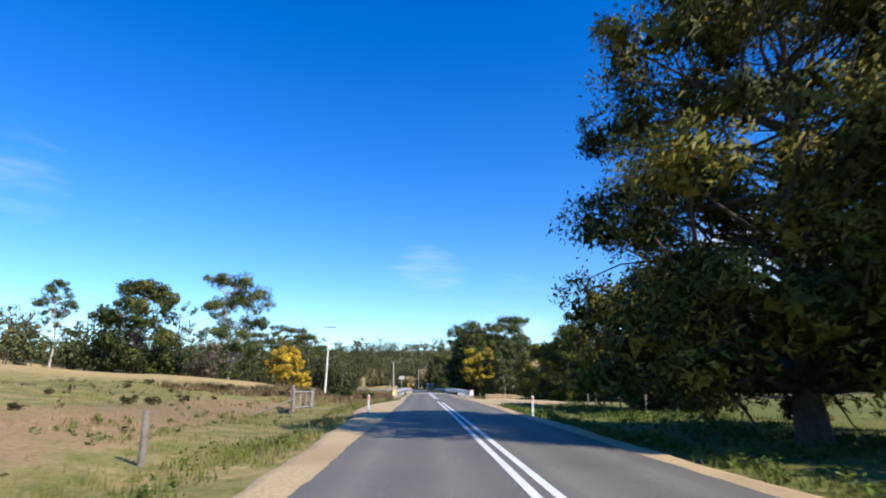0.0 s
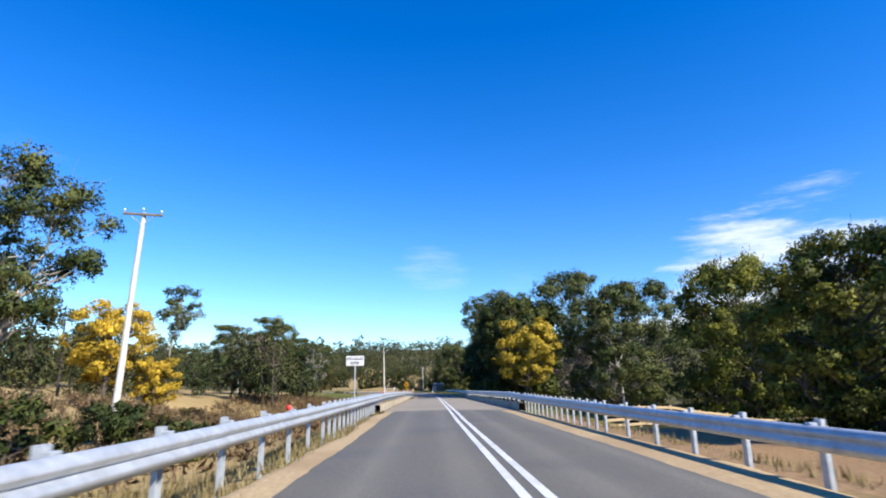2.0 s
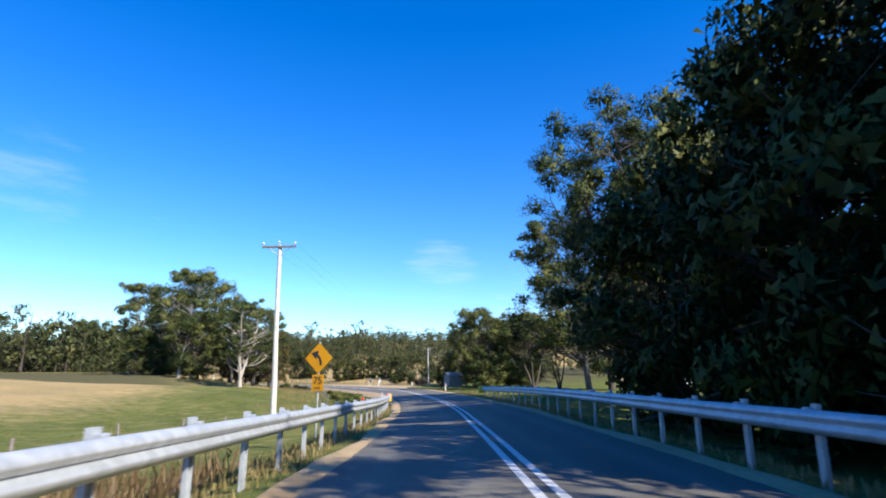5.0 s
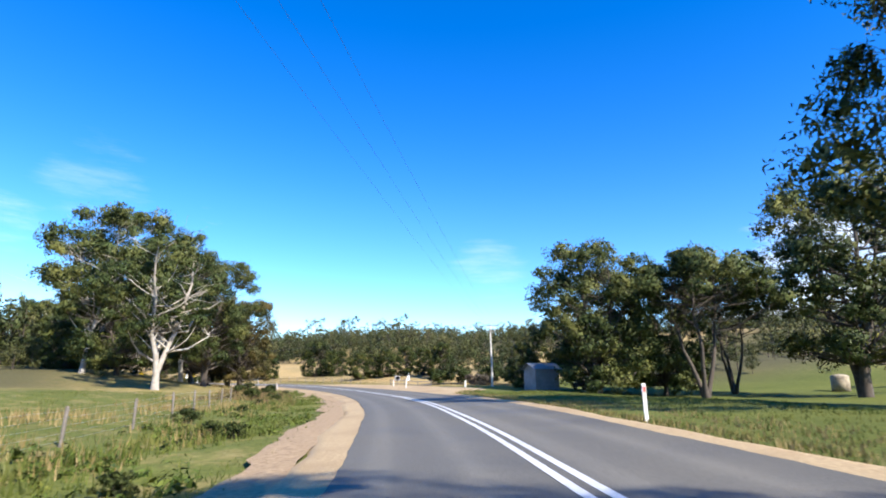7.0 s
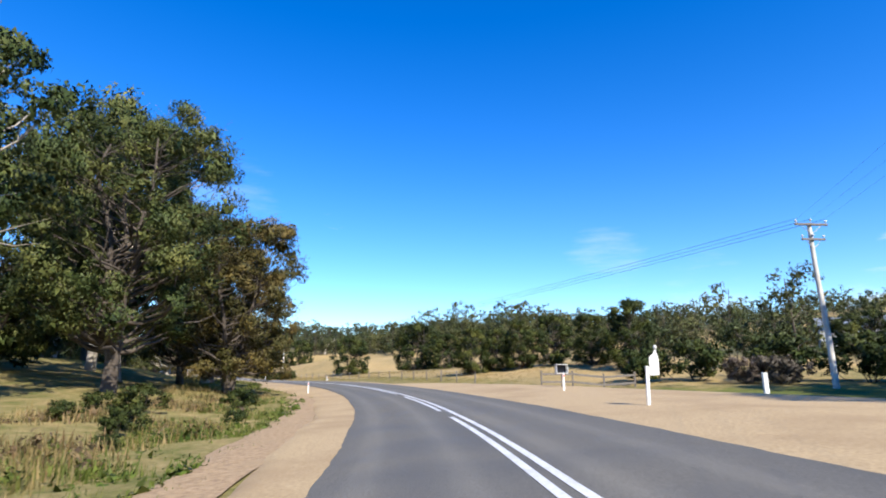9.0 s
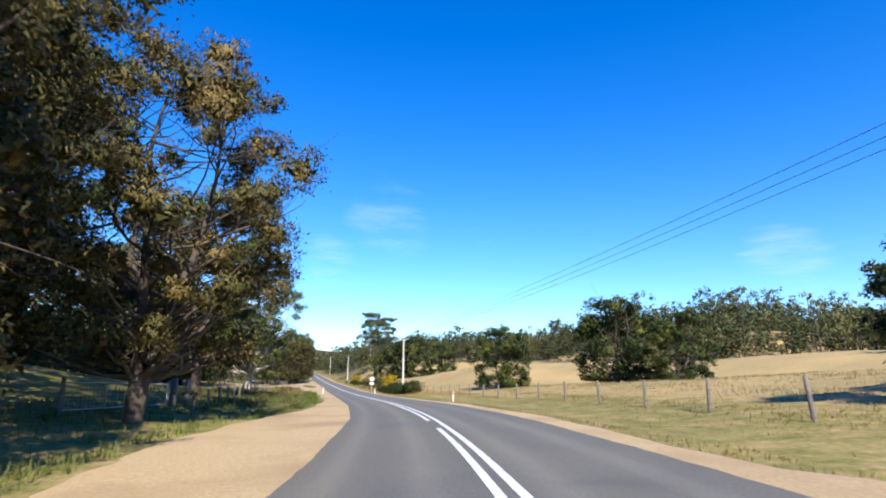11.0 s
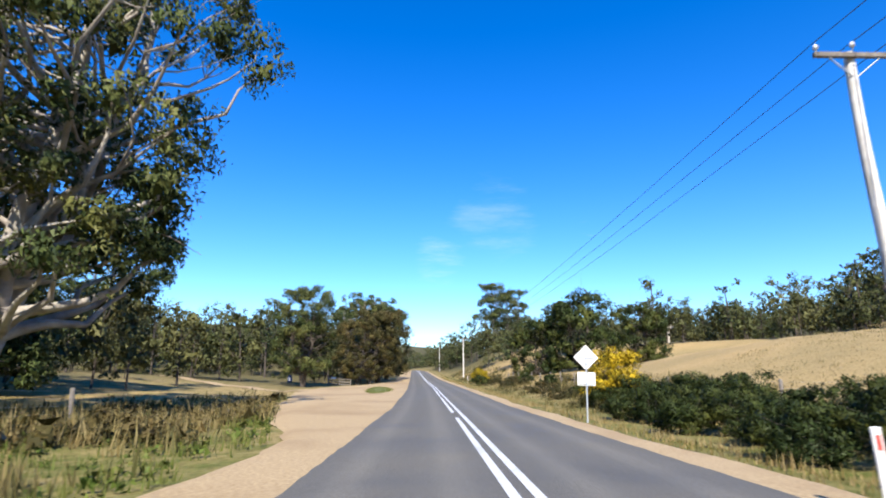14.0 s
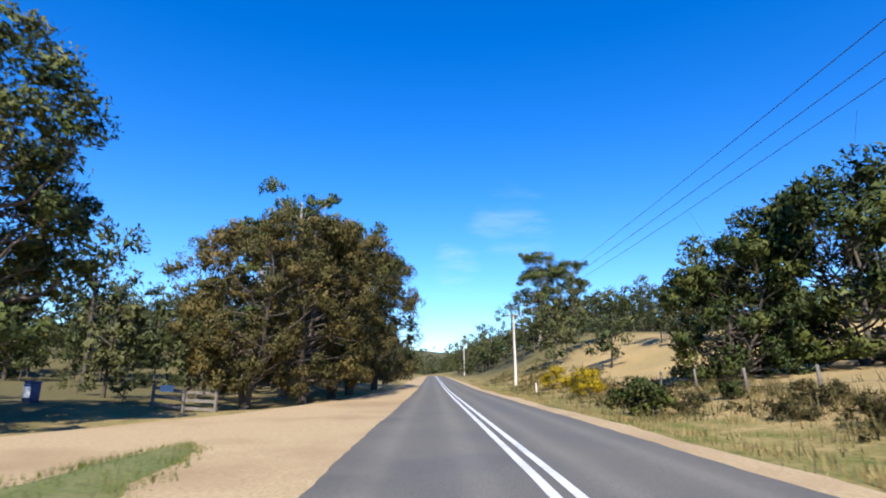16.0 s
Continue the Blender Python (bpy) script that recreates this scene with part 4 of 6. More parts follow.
def woods(name, label, spots, r, size, kit, mix, bark="brown_bark", leaf="far_leaf"):
    """Many trees as one wood; mix: the share of each kind."""
    xs, ys = spots
    zs = terrain(xs, ys)
    kinds = list(mix)
    pick = r.choice(len(kinds), size=len(xs), p=np.array([mix[k] for k in kinds]) / sum(mix.values()))
    lv, ln, tv, tf, n = [], [], [], [], 0
    for x, y, z, k in zip(xs, ys, zs, pick):
        forms = kit[kinds[k]]
        l, o, t, f = forms[int(r.integers(len(forms)))]
        a, sc = r.random() * 6.28, size[0] + (size[1] - size[0]) * r.random() ** 1.5
        m = np.array([[np.cos(a), -np.sin(a), 0], [np.sin(a), np.cos(a), 0], [0, 0, 0.85 + 0.35 * r.random()]]) * sc
        lv.append(l @ m.T + (x, y, z))
        ln.append(o @ m.T / sc)
        tv.append(t @ m.T + (x, y, z))
        tf.append(f + n)
        n += len(t)
    e = thing(name, label, "woodland", kind="stuff")
    part("crowns", leaf_mesh("crowns", np.concatenate(lv), MAT[leaf], np.concatenate(ln)), e)
    part("trunks", mesh_np("trunks", np.concatenate(tv), np.concatenate(tf), MAT[bark]), e)


def scatter(n, box, keep, r):
    """n places in a box (x0, x1, y0, y1) where keep(x, y, s, u) holds."""
    xs, ys = np.empty(0), np.empty(0)
    for _ in range(16):
        x, y = box[0] + (box[1] - box[0]) * r.random(2 * n), box[2] + (box[3] - box[2]) * r.random(2 * n)
        s, u, _z = nearest(x, y)
        k = keep(x, y, s, u)
        xs, ys = np.r_[xs, x[k]], np.r_[ys, y[k]]
        if len(xs) >= n:
            break
    return xs[:n], ys[:n]


wr = np.random.default_rng(3)
BOTH = {"gum": 0.6, "dense": 0.4}
straw_paddock = lambda x, y, s, u: (s > 300) & (u > 0) & (u < 62) & (s < 470)
woods("hill_forest", "grey-green eucalypt forest on the hillside", scatter(1100, (-330, 420, 440, 760), lambda x, y, s, u: (u > 60) & (y > 440 + 0.15 * np.abs(x)), wr), wr, (0.8, 1.2), FAR, BOTH)
woods("ridge_forest", "distant eucalypt forest along the ridge", scatter(950, (-700, 600, 700, 1450), lambda x, y, s, u: np.abs(u) > 60, wr), wr, (1.5, 2.2), FAR, BOTH)
woods("mountain_forest", "dark forest on the far hill", scatter(800, (150, 760, 250, 900), lambda x, y, s, u: u > 150, wr), wr, (1.1, 1.9), FAR, {"gum": 0.4, "dense": 0.6})
woods("creek_woods", "mixed eucalypts and scrub behind the paddock", scatter(120, (-150, -38, 80, 200), lambda x, y, s, u: (u < -52 - 0.3 * np.maximum(0, 120 - s)) & (u > -150) & ~((s > 150) & (u > -85)), wr), wr, (0.8, 1.3), LOW, {"gum": 0.4, "dense": 0.5, "shrub": 0.1})
woods("creek_scrub", "small trees and scrub by the creek", scatter(75, (-52, -13, 92, 150), lambda x, y, s, u: (u < -17) & (s > 94) & (u < -17 - 0.7 * np.maximum(0, 116 - s)), wr), wr, (0.5, 0.95), MID, {"dense": 0.5, "shrub": 0.4, "gum": 0.1})
woods("right_creek_woods", "dense trees along the creek", scatter(100, (12, 130, 88, 175), lambda x, y, s, u: (u > 46 - 0.4 * np.maximum(0, s - 110)) & (u > 14), wr), wr, (0.6, 1.05), LOW, {"gum": 0.35, "dense": 0.45, "shrub": 0.2})
woods("bend_woods", "eucalypt woodland behind the green paddock", scatter(80, (-180, -66, 262, 330), lambda x, y, s, u: (u < -40) & (x < -88), wr), wr, (0.95, 1.5), LOW, {"gum": 0.5, "dense": 0.4, "shrub": 0.1})
woods("farm_woods", "dark woodland behind the farmhouse", scatter(260, (-75, 190, 300, 480), lambda x, y, s, u: (u > 40) & ~straw_paddock(x, y, s, u) & (y > 305 + 0.25 * np.abs(x)) & ~((y < 341) & (np.abs(x + 12 - 0.3056 * (y - 232)) < 6)), wr), wr, (0.4, 1.2), LOW, {"gum": 0.3, "dense": 0.5, "shrub": 0.2})
woods("farm_thicket", "dense dark-green thicket behind the gravel verge", scatter(46, (-11, 45, 292, 326), lambda x, y, s, u: (u > 20) & (np.abs(x + 12 - 0.3056 * (y - 232)) > 5), wr), wr, (0.38, 0.72), MID, {"gum": 0.2, "dense": 0.5, "shrub": 0.3})
woods("bend_thicket", "shady undergrowth beneath the roadside gums", scatter(44, (-105, -50, 262, 325), lambda x, y, s, u: (u < -30) & (u > -52), wr), wr, (0.35, 0.7), MID, {"dense": 0.6, "shrub": 0.4})
woods("right_paddock_trees", "scattered trees about the far green paddock", scatter(40, (45, 160, 190, 300), lambda x, y, s, u: (u > 62), wr), wr, (0.6, 1.1), LOW, BOTH)
woods("roadside_woods", "shady eucalypt woodland behind the fence", scatter(240, (-280, -92, 318, 500), lambda x, y, s, u: (u < -24) & (u > -95) & (s > 320), wr), wr, (0.8, 1.2), MID, {"gum": 0.4, "dense": 0.45, "shrub": 0.15})
woods("fence_thicket", "dark shady trees behind the wire fence", scatter(70, (-240, -118, 330, 452), lambda x, y, s, u: (u < -27) & (u > -62) & (s > 398) & (s < 500), wr), wr, (0.4, 0.8), MID, {"dense": 0.65, "shrub": 0.35})
woods("avenue_woods", "trees lining the road on to the crest", scatter(70, (-460, -165, 405, 720), lambda x, y, s, u: (u < -8.5) & (u > -26) & (s > 462), wr), wr, (0.75, 1.2), MID, {"gum": 0.45, "dense": 0.55})
woods("upper_woods", "bushy trees above the dry paddock", scatter(150, (-330, -60, 430, 640), lambda x, y, s, u: (u > 12) & (u < 70) & (s > 484), wr), wr, (0.7, 1.15), MID, {"gum": 0.35, "dense": 0.6, "shrub": 0.05})
woods("paddock_edge_woods", "forest edge above the straw-coloured paddock", scatter(290, (-190, 40, 420, 540), lambda x, y, s, u: (u > 62) & (u < 120) & (s < 520), wr), wr, (0.6, 1.15), LOW, {"gum": 0.25, "dense": 0.5, "shrub": 0.25})
woods("crest_woods", "trees about the road where it goes over the crest", scatter(90, (-640, -300, 540, 880), lambda x, y, s, u: (np.abs(u) > 8) & (np.abs(u) < 40) & (s > 590), wr), wr, (0.8, 1.3), FAR, BOTH)
woods("crest_forest", "forest on the rise beyond the end of the straight", scatter(300, (-620, -318, 575, 900), lambda x, y, s, u: np.abs(u) > 7.5, wr), wr, (0.6, 1.1), FAR, BOTH)
woods("crest_avenue", "trees crowding the road near the crest", scatter(70, (-460, -215, 460, 720), lambda x, y, s, u: (np.abs(u) > 7.5) & (np.abs(u) < 17) & (s > 545) & (s < 730), wr), wr, (0.6, 1.1), LOW, {"gum": 0.4, "dense": 0.5, "shrub": 0.1})
woods("lane_woods", "dark undergrowth and trees beside the lay-by", scatter(60, (-290, -150, 390, 540), lambda x, y, s, u: (u < -15) & (u > -42) & (s > 462) & (s < 590), wr), wr, (0.55, 0.95), MID, {"gum": 0.25, "dense": 0.5, "shrub": 0.25})


# ---------------------------------------------------------------- guard rails and bridge
def rail_u(side, s):
    if side < 0:
        return np.interp(s, [40, 130, 155, 170, 190], [-4.25, -4.25, -4.1, -3.95, -3.7])
    return np.interp(s, [40, 84, 130, 170, 190], [3.9, 3.95, 3.95, 4.3, 4.6])


def rail_z(side, s):
    """How far the beam stands above or below its usual height over the road."""
    if side < 0:
        return np.interp(s, [52, 72, 82, 88, 122, 130, 155, 172], [0.0, 0.03, 0.08, 0.14, 0.14, 0.08, 0.06, 0.0])
    return np.interp(s, [52, 76, 82, 88, 122, 130, 157, 172, 186], [-0.12, -0.08, -0.02, 0.1, 0.1, 0.1, 0.14, 0.1, -0.06])


def guard_rail(side, s0, s1, label, yellow_start):
    e = thing("guard_rail", label, "guard rail", group="guard rails along the bridge approach")
    prof = np.array([(0.0, 0.39), (0.045, 0.42), (0.085, 0.47), (0.085, 0.50), (0.03, 0.545), (0.03, 0.575), (0.085, 0.62), (0.085, 0.65), (0.045, 0.70), (0.0, 0.73)])
    prof = np.concatenate([prof, prof[::-1] - np.array([0.012, 0.0])])
    k = len(prof)
    length = 4.0
    s = s0
    while s < s1 - 0.5:
        ss = np.linspace(s, min(s + length + 0.12, s1), 4)
        bend = 0.01 * math.sin(s * 1.7)
        u = rail_u(side, ss) + 0.012 * (int(s / length) % 2)
        P = np.stack([at(ss, u - side * p[0] + bend, p[1] + 0.06 + rail_z(side, ss)) for p in prof], 1).reshape(-1, 3)
        i = np.arange(3)[:, None] * k
        j, j2 = np.arange(k)[None], (np.arange(k)[None] + 1) % k
        f = np.stack([i + j, i + j2, i + k + j2, i + k + j], -1).reshape(-1, 4)
        part("beam", mesh_np("beam", P, f, MAT["steel"], False), e)
        s += length
    bm = bmesh.new()
    for x, y, sx, sy in ((0, 0, 0.012, 0.15), (0.03, 0.07, 0.06, 0.01), (0.03, -0.07, 0.06, 0.01)):
        box_bm(bm, x, y, 0.16, sx, sy, 1.34)
    post = mesh_bm("post", bm, MAT["steel"])
    block = box_mesh("spacer", (0.10, 0.13, 0.32), MAT["steel"], 0.008)
    bracket = box_mesh("bracket", (0.14, 0.3, 0.5), MAT["steel"], 0.008)
    s = s0 + 0.6
    while s < s1:
        if not 83 < s < 125.5:
            p = at(s, float(rail_u(side, s)) + side * 0.16, float(rail_z(side, s)) + 0.04)
            part("post", post, e, m=pose(*p, 0, 0, heading(s)))
            part("spacer", block, e, m=pose(*at(s, float(rail_u(side, s)) + side * 0.06, 0.66 + float(rail_z(side, s))), 0, 0, heading(s)))
        else:
            p = at(s, float(rail_u(side, s)) + side * 0.10, 0.57 + float(rail_z(side, s)))
            part("bracket", bracket, e, m=pose(*p, 0, 0, heading(s)))
        s += 1.0 if 66 < s < 83 or 126 < s < 138 else 2.0
    # folded end plates
    for send, mat, lab, way in yellow_start:
        u = float(rail_u(side, send))
        bm = bmesh.new()
        vs = [bm.verts.new(v) for v in ((-0.30, 0.0, 0.22), (0.16, 0.0, 0.22), (0.16, 0.0, 0.80), (-0.02, 0.0, 0.85), (-0.30, 0.0, 0.75),
                                        (-0.30, 0.75 * way, 0.22), (0.16, 0.75 * way, 0.22), (0.16, 0.75 * way, 0.80), (-0.02, 0.75 * way, 0.85), (-0.30, 0.75 * way, 0.75))]
        for f in ((0, 1, 2, 3, 4), (5, 9, 8, 7, 6), (0, 5, 6, 1), (1, 6, 7, 2), (2, 7, 8, 3), (3, 8, 9, 4), (4, 9, 5, 0)):
            bm.faces.new([vs[q] for q in f])
        bmesh.ops.bevel(bm, geom=list(bm.edges), offset=0.02, segments=2, affect="EDGES")
        cap = part("end_plate", mesh_bm("end_plate", bm, MAT[mat]), e, lab, pose(*at(send, u), 0, 0, heading(send)))
        part("reflector", box_mesh("reflector", (0.24, 0.012, 0.38), MAT["white"], 0.004, (-0.1, -0.012 * way, 0.5)), cap, "white reflective panel")
    return e


guard_rail(-1, 50.0, 181.9, "long galvanised guard rail with yellow end plate", [(49.3, "yellow", "bright yellow end plate", 1), (182.5, "yellow", "bright yellow end plate", -1)])
guard_rail(1, 53.4, 186.2, "long galvanised guard rail with faded pinkish end plate", [(52.7, "pinkish", "faded pinkish-white end plate", 1), (187.0, "yellow", "bright yellow end plate", -1)])

dot = tube_mesh("delineator", [(0, -0.012, 0), (0, -0.01, 0), (0, 0.01, 0), (0, 0.012, 0)], [0.01, 0.06, 0.06, 0.01], MAT["red"], 12)
for s in (62, 86, 110, 134, 158, 174):
    part("delineator", dot, bpy.data.objects["guard_rail"], "small round red reflector", pose(*at(s, float(rail_u(-1, s)) - 0.02, 0.87 + float(rail_z(-1, s))), 0, 0, heading(s)))

bridge = thing("bridge", "low concrete road bridge with stained kerbs", "bridge", kind="structure")
for side in (-1, 1):
    ss = np.arange(82.0, 126.6, 1.5)
    a, b = (4.07, 4.42) if side < 0 else (3.6, 3.98)
    prof = [(a, -0.25), (a, 0.30), (a + 0.03, 0.33), (b - 0.03, 0.33), (b, 0.30), (b, -0.9), (a + 0.05, -0.9)]
    P = np.stack([at(ss, side * (p[0] + 0 * ss), p[1]) for p in prof], 1).reshape(-1, 3)
    k = len(prof)
    i = np.arange(len(ss) - 1)[:, None] * k
    j, j2 = np.arange(k)[None], (np.arange(k)[None] + 1) % k
    part("kerb", mesh_np("kerb", P, np.stack([i + j, i + j2, i + k + j2, i + k + j], -1).reshape(-1, 4), MAT["concrete"]), bridge, "pale stained concrete kerb")
    bolt = box_mesh("nib", (0.3, 0.22, 0.06), MAT["concrete"], 0.01)
    for s in np.arange(83.5, 125.5, 2.0):
        part("nib", bolt, bridge, m=pose(*at(s, side * (a + b) / 2, 0.355), 0, 0, 0))
slab = [at(ss, np.full(len(ss), u), z) for u, z in ((-4.06, -0.06), (3.59, -0.06), (3.59, -0.7), (-4.06, -0.7))]
P = np.stack(slab, 1).reshape(-1, 3)
i = np.arange(len(ss) - 1)[:, None] * 4
j, j2 = np.arange(4)[None], (np.arange(4)[None] + 1) % 4
part("slab", mesh_np("slab", P, np.stack([i + j, i + j2, i + 4 + j2, i + 4 + j], -1).reshape(-1, 4), MAT["concrete"]), bridge)
for s, w in ((84, 8.4), (125, 8.4)):
    part("abutment", box_mesh("abutment", (7.2, 1.2, 4.0), MAT["concrete"], 0.05), bridge, m=pose(*at(s, 0.0, -2.75)))


# ---------------------------------------------------------------- poles and wires
def pole_bm(height, r0, r1):
    z = np.linspace(-0.6, height, 9)
    p = np.stack([0.02 * np.sin(z * 0.7), 0.02 * np.cos(z * 0.9), z], 1)
    return tube_mesh("shaft", p, np.linspace(r0, r1, 9), MAT["pole"], 10)


def power_pole(x, y, z0, z1, turn, arms, label, lean=(0, 0)):
    h = z1 - z0
    e = thing("power_pole", label, "power pole", pose(x, y, z0, lean[0], lean[1], turn), group="roadside power poles")
    part("shaft", pole_bm(h, 0.17, 0.11), e, "weathered pale timber pole")
    for dz, w in arms:
        arm = part("crossarm", box_mesh("crossarm", (w, 0.10, 0.12), MAT["grey_wood"], 0.01), e, "", pose(0, -0.16, h - dz))
        ins = tube_mesh("insulator", [(0, 0, 0), (0, 0, 0.08), (0, 0, 0.09), (0, 0, 0.19), (0, 0, 0.21)], [0.02, 0.02, 0.06, 0.05, 0.02], MAT["white"], 8)
        for q in (-0.46, 0.0, 0.46):
            part("insulator", ins, arm, "", pose(q * w, 0, 0.06 if abs(q) > 0.1 else 0.14))
        for q in (-1, 1):
            part("brace", tube_mesh("brace", [(q * 0.32 * w, 0, -0.05), (0, 0.08, -0.55)], [0.018, 0.018], MAT["steel"], 5), arm)
    return e


power_pole(-16.4, 77.7, 0.3, 10.5, 8, [(0.12, 1.9)], "tall pale timber power pole with one crossarm", (0, 1.5))
power_pole(-10.4, 167.6, ground_z(-10.4, 167.6), 9.45, 0, [(0.12, 2.0)], "pale timber power pole beside the paddock", (0, -1.5))
pB = power_pole(-3.45, 280.1, ground_z(-3.45, 280.1), 10.2, 25, [(0.12, 2.1), (1.0, 1.5)], "tall timber power pole with two crossarms by the driveway", (0, -1))
part("cable_guard", tube_mesh("cable_guard", [(0.14, 0, 0.5), (0.14, 0, 3.2)], [0.04, 0.04], MAT["yellow"], 6), pB, "yellow cable guard")
power_pole(-90.1, 364.9, ground_z(-90.1, 364.9), 10.1, 44, [(0.15, 1.9)], "whitish power pole standing in roadside scrub")
power_pole(-172.4, 446.1, ground_z(-172.4, 446.1), 13.2, 45, [(0.15, 1.9)], "timber power pole along the straight")
power_pole(-238.0, 508.0, ground_z(-238.0, 508.0), 17.5, 45, [(0.15, 1.9)], "distant timber power pole along the straight")


def wire(a, b, sag):
    t = np.linspace(0, 1, 25)[:, None]
    p = np.array(a) * (1 - t) + np.array(b) * t
    p[:, 2] -= sag * 4 * t[:, 0] * (1 - t[:, 0])
    return p


wires = thing("power_lines", "three dark overhead power lines", "power line")
anchors = [(-10.6, 167.6, 9.4, 0), (-3.45, 280.1, 10.3, 25), (-90.1, 364.9, 10.15, 44), (-172.4, 446.1, 13.2, 45), (-238, 508, 17.5, 45)]
for a, b in zip(anchors, anchors[1:]):
    for q in (-0.87, 0.0, 0.87):
        ends = []
        for x, y, z, tr in (a, b):
            c, s_ = math.cos(radians(tr)), math.sin(radians(tr))
            ends.append((x + q * c, y + q * s_, z + 0.15))
        part("cable", tube_mesh("cable", wire(ends[0], ends[1], 1.2), np.full(25, 0.012 if a[1] > 270 else 0.004), MAT["wire"], 4), wires)


# ---------------------------------------------------------------- guide posts and signs
def guide_post_proto():
    e = thing("guide_post", "white roadside guide post with red reflector", "guide post", group="white guide posts along the road")
    bm = bmesh.new()
    box_bm(bm, 0, 0, 0.42, 0.105, 0.035, 1.04, 0.008)
    part("post", mesh_bm("post", bm, MAT["white"]), e)
    part("reflector", box_mesh("reflector", (0.05, 0.012, 0.16), MAT["red"], 0.003, (0, -0.022, 0.78)), e, "small red reflector")
    return e


G = guide_post_proto()
GUIDES = [(-4.5, 20.0, 0), (3.8, 19.4, 0), (-0.26, 208.1, 8), (-6.25, 186.9, 3), (-93.3, 350.0, 44), (-90.0, 357.6, 44), (-39.6, 287.4, 33), (-60.4, 330.5, 44),
          (-160, 433, 45), (-17.5, 273.6, 22)]
for k, (x, y, tr) in enumerate(GUIDES):
    m = pose(x, y, ground_z(x, y) + 0.02, 0, 1.5 * math.sin(k * 2.1), tr + 4 * math.sin(k))
    if k:
        copy_thing(G, m)
    else:
        first = m
G.matrix_basis = first


def text_mesh(body, size, mat, bold=0.0):
    c = bpy.data.curves.new("lettering", "FONT")
    c.body, c.size, c.align_x, c.align_y, c.extrude, c.offset = body, size, "CENTER", "CENTER", 0.002, bold
    o = bpy.data.objects.new("lettering", c)
    me = bpy.data.meshes.new_from_object(o)
    bpy.data.objects.remove(o)
    bpy.data.curves.remove(c)
    me.materials.clear()
    me.materials.append(mat)
    return me


def sign_post(e, h, x=0.0, r=0.03):
    part("post", tube_mesh("post", [(x, 0.03, -0.5), (x, 0.03, h)], [r, r], MAT["steel"], 8), e, "galvanised steel post")


UP = Matrix.Rotation(radians(90), 4, "X")
# river name board
zr = ground_z(-4.8, 74.9)
e = thing("river_sign", "white river name board on a steel post", "road sign", pose(-4.8, 74.9, zr, 0, 0, -2))
sign_post(e, 2.95 - zr)
board = part("board", box_mesh("board", (0.78, 0.015, 0.42), MAT["white"], 0.004), e, "", pose(0, -0.02, 2.76 - zr))
part("lettering", text_mesh("DOUGLAS", 0.155, MAT["black"], 0.004), board, "black capital letters", Matrix.Translation((0, -0.012, 0.085)) @ UP)
part("lettering", text_mesh("RIVER", 0.155, MAT["black"], 0.004), board, "black capital letters", Matrix.Translation((0, -0.012, -0.095)) @ UP)

# bend warning
zr = ground_z(-5.6, 155.74)
e = thing("curve_warning_sign", "amber diamond left-bend warning sign with speed plate", "road sign", pose(-5.6, 155.74, zr, 0, 0, -17))
sign_post(e, 3.0 - zr)
bm = bmesh.new()
box_bm(bm, 0, 0, 0, 0.76, 0.014, 0.76, 0.0, Matrix.Rotation(radians(45), 4, "Y"))
diamond = part("diamond", mesh_bm("diamond", bm, MAT["amber"]), e, "amber diamond plate", pose(0, -0.02, 2.42 - zr))
bm = bmesh.new()
an = np.linspace(0, radians(58), 9)
outer = [(0.14 - 0.40 + 0.40 * math.cos(a), -0.24 + 0.46 * math.sin(a)) for a in an]
inner = [(0.05 - 0.31 + 0.31 * math.cos(a), -0.24 + 0.37 * math.sin(a)) for a in an]
vo, vi = [bm.verts.new((x, -0.011, z)) for x, z in outer], [bm.verts.new((x, -0.011, z)) for x, z in inner]
for q in range(8):
    bm.faces.new((vo[q], vo[q + 1], vi[q + 1], vi[q]))
tx, tz = (outer[-1][0] + inner[-1][0]) / 2, (outer[-1][1] + inner[-1][1]) / 2
bm.faces.new([bm.verts.new((tx + dx, -0.011, tz + dz)) for dx, dz in ((0.07, 0.16), (-0.24, 0.07), (-0.03, -0.15))])
part("arrow", mesh_bm("arrow", bm, MAT["black"]), diamond, "black left-curving arrow")
plate = part("speed_plate", box_mesh("speed_plate", (0.45, 0.014, 0.55), MAT["amber"], 0.004), e, "amber advisory speed plate", pose(0, -0.02, 1.57 - zr))
part("lettering", text_mesh("75", 0.34, MAT["black"], 0.006), plate, "black numerals", Matrix.Translation((0, -0.012, 0.07)) @ UP)
part("lettering", text_mesh("km/h", 0.11, MAT["black"], 0.002), plate, "small black letters", Matrix.Translation((0, -0.012, -0.17)) @ UP)

# back of a sign facing the other way
zr = ground_z(-99.5, 368.6)
e = thing("warning_sign_back", "bare metal back of a diamond sign with a plate below", "road sign", pose(-99.5, 368.6, zr, 0, 2, 46))
sign_post(e, 2.35)
bm = bmesh.new()
box_bm(bm, 0, 0, 0, 0.65, 0.014, 0.65, 0.0, Matrix.Rotation(radians(45), 4, "Y"))
part("diamond", mesh_bm("diamond", bm, MAT["white"]), e, "pale unpainted back", pose(0, 0.05, 2.26))
part("plate", box_mesh("plate", (0.66, 0.014, 0.48), MAT["white"], 0.02), e, "", pose(0, 0.05, 1.5))
for wide, z in ((0.26, 2.5), (0.62, 2.26), (0.26, 2.03), (0.58, 1.68), (0.58, 1.32)):
    part("stiffener", box_mesh("stiffener", (wide, 0.03, 0.035), MAT["steel"], 0.003), e, "", pose(0, 0.028, z))


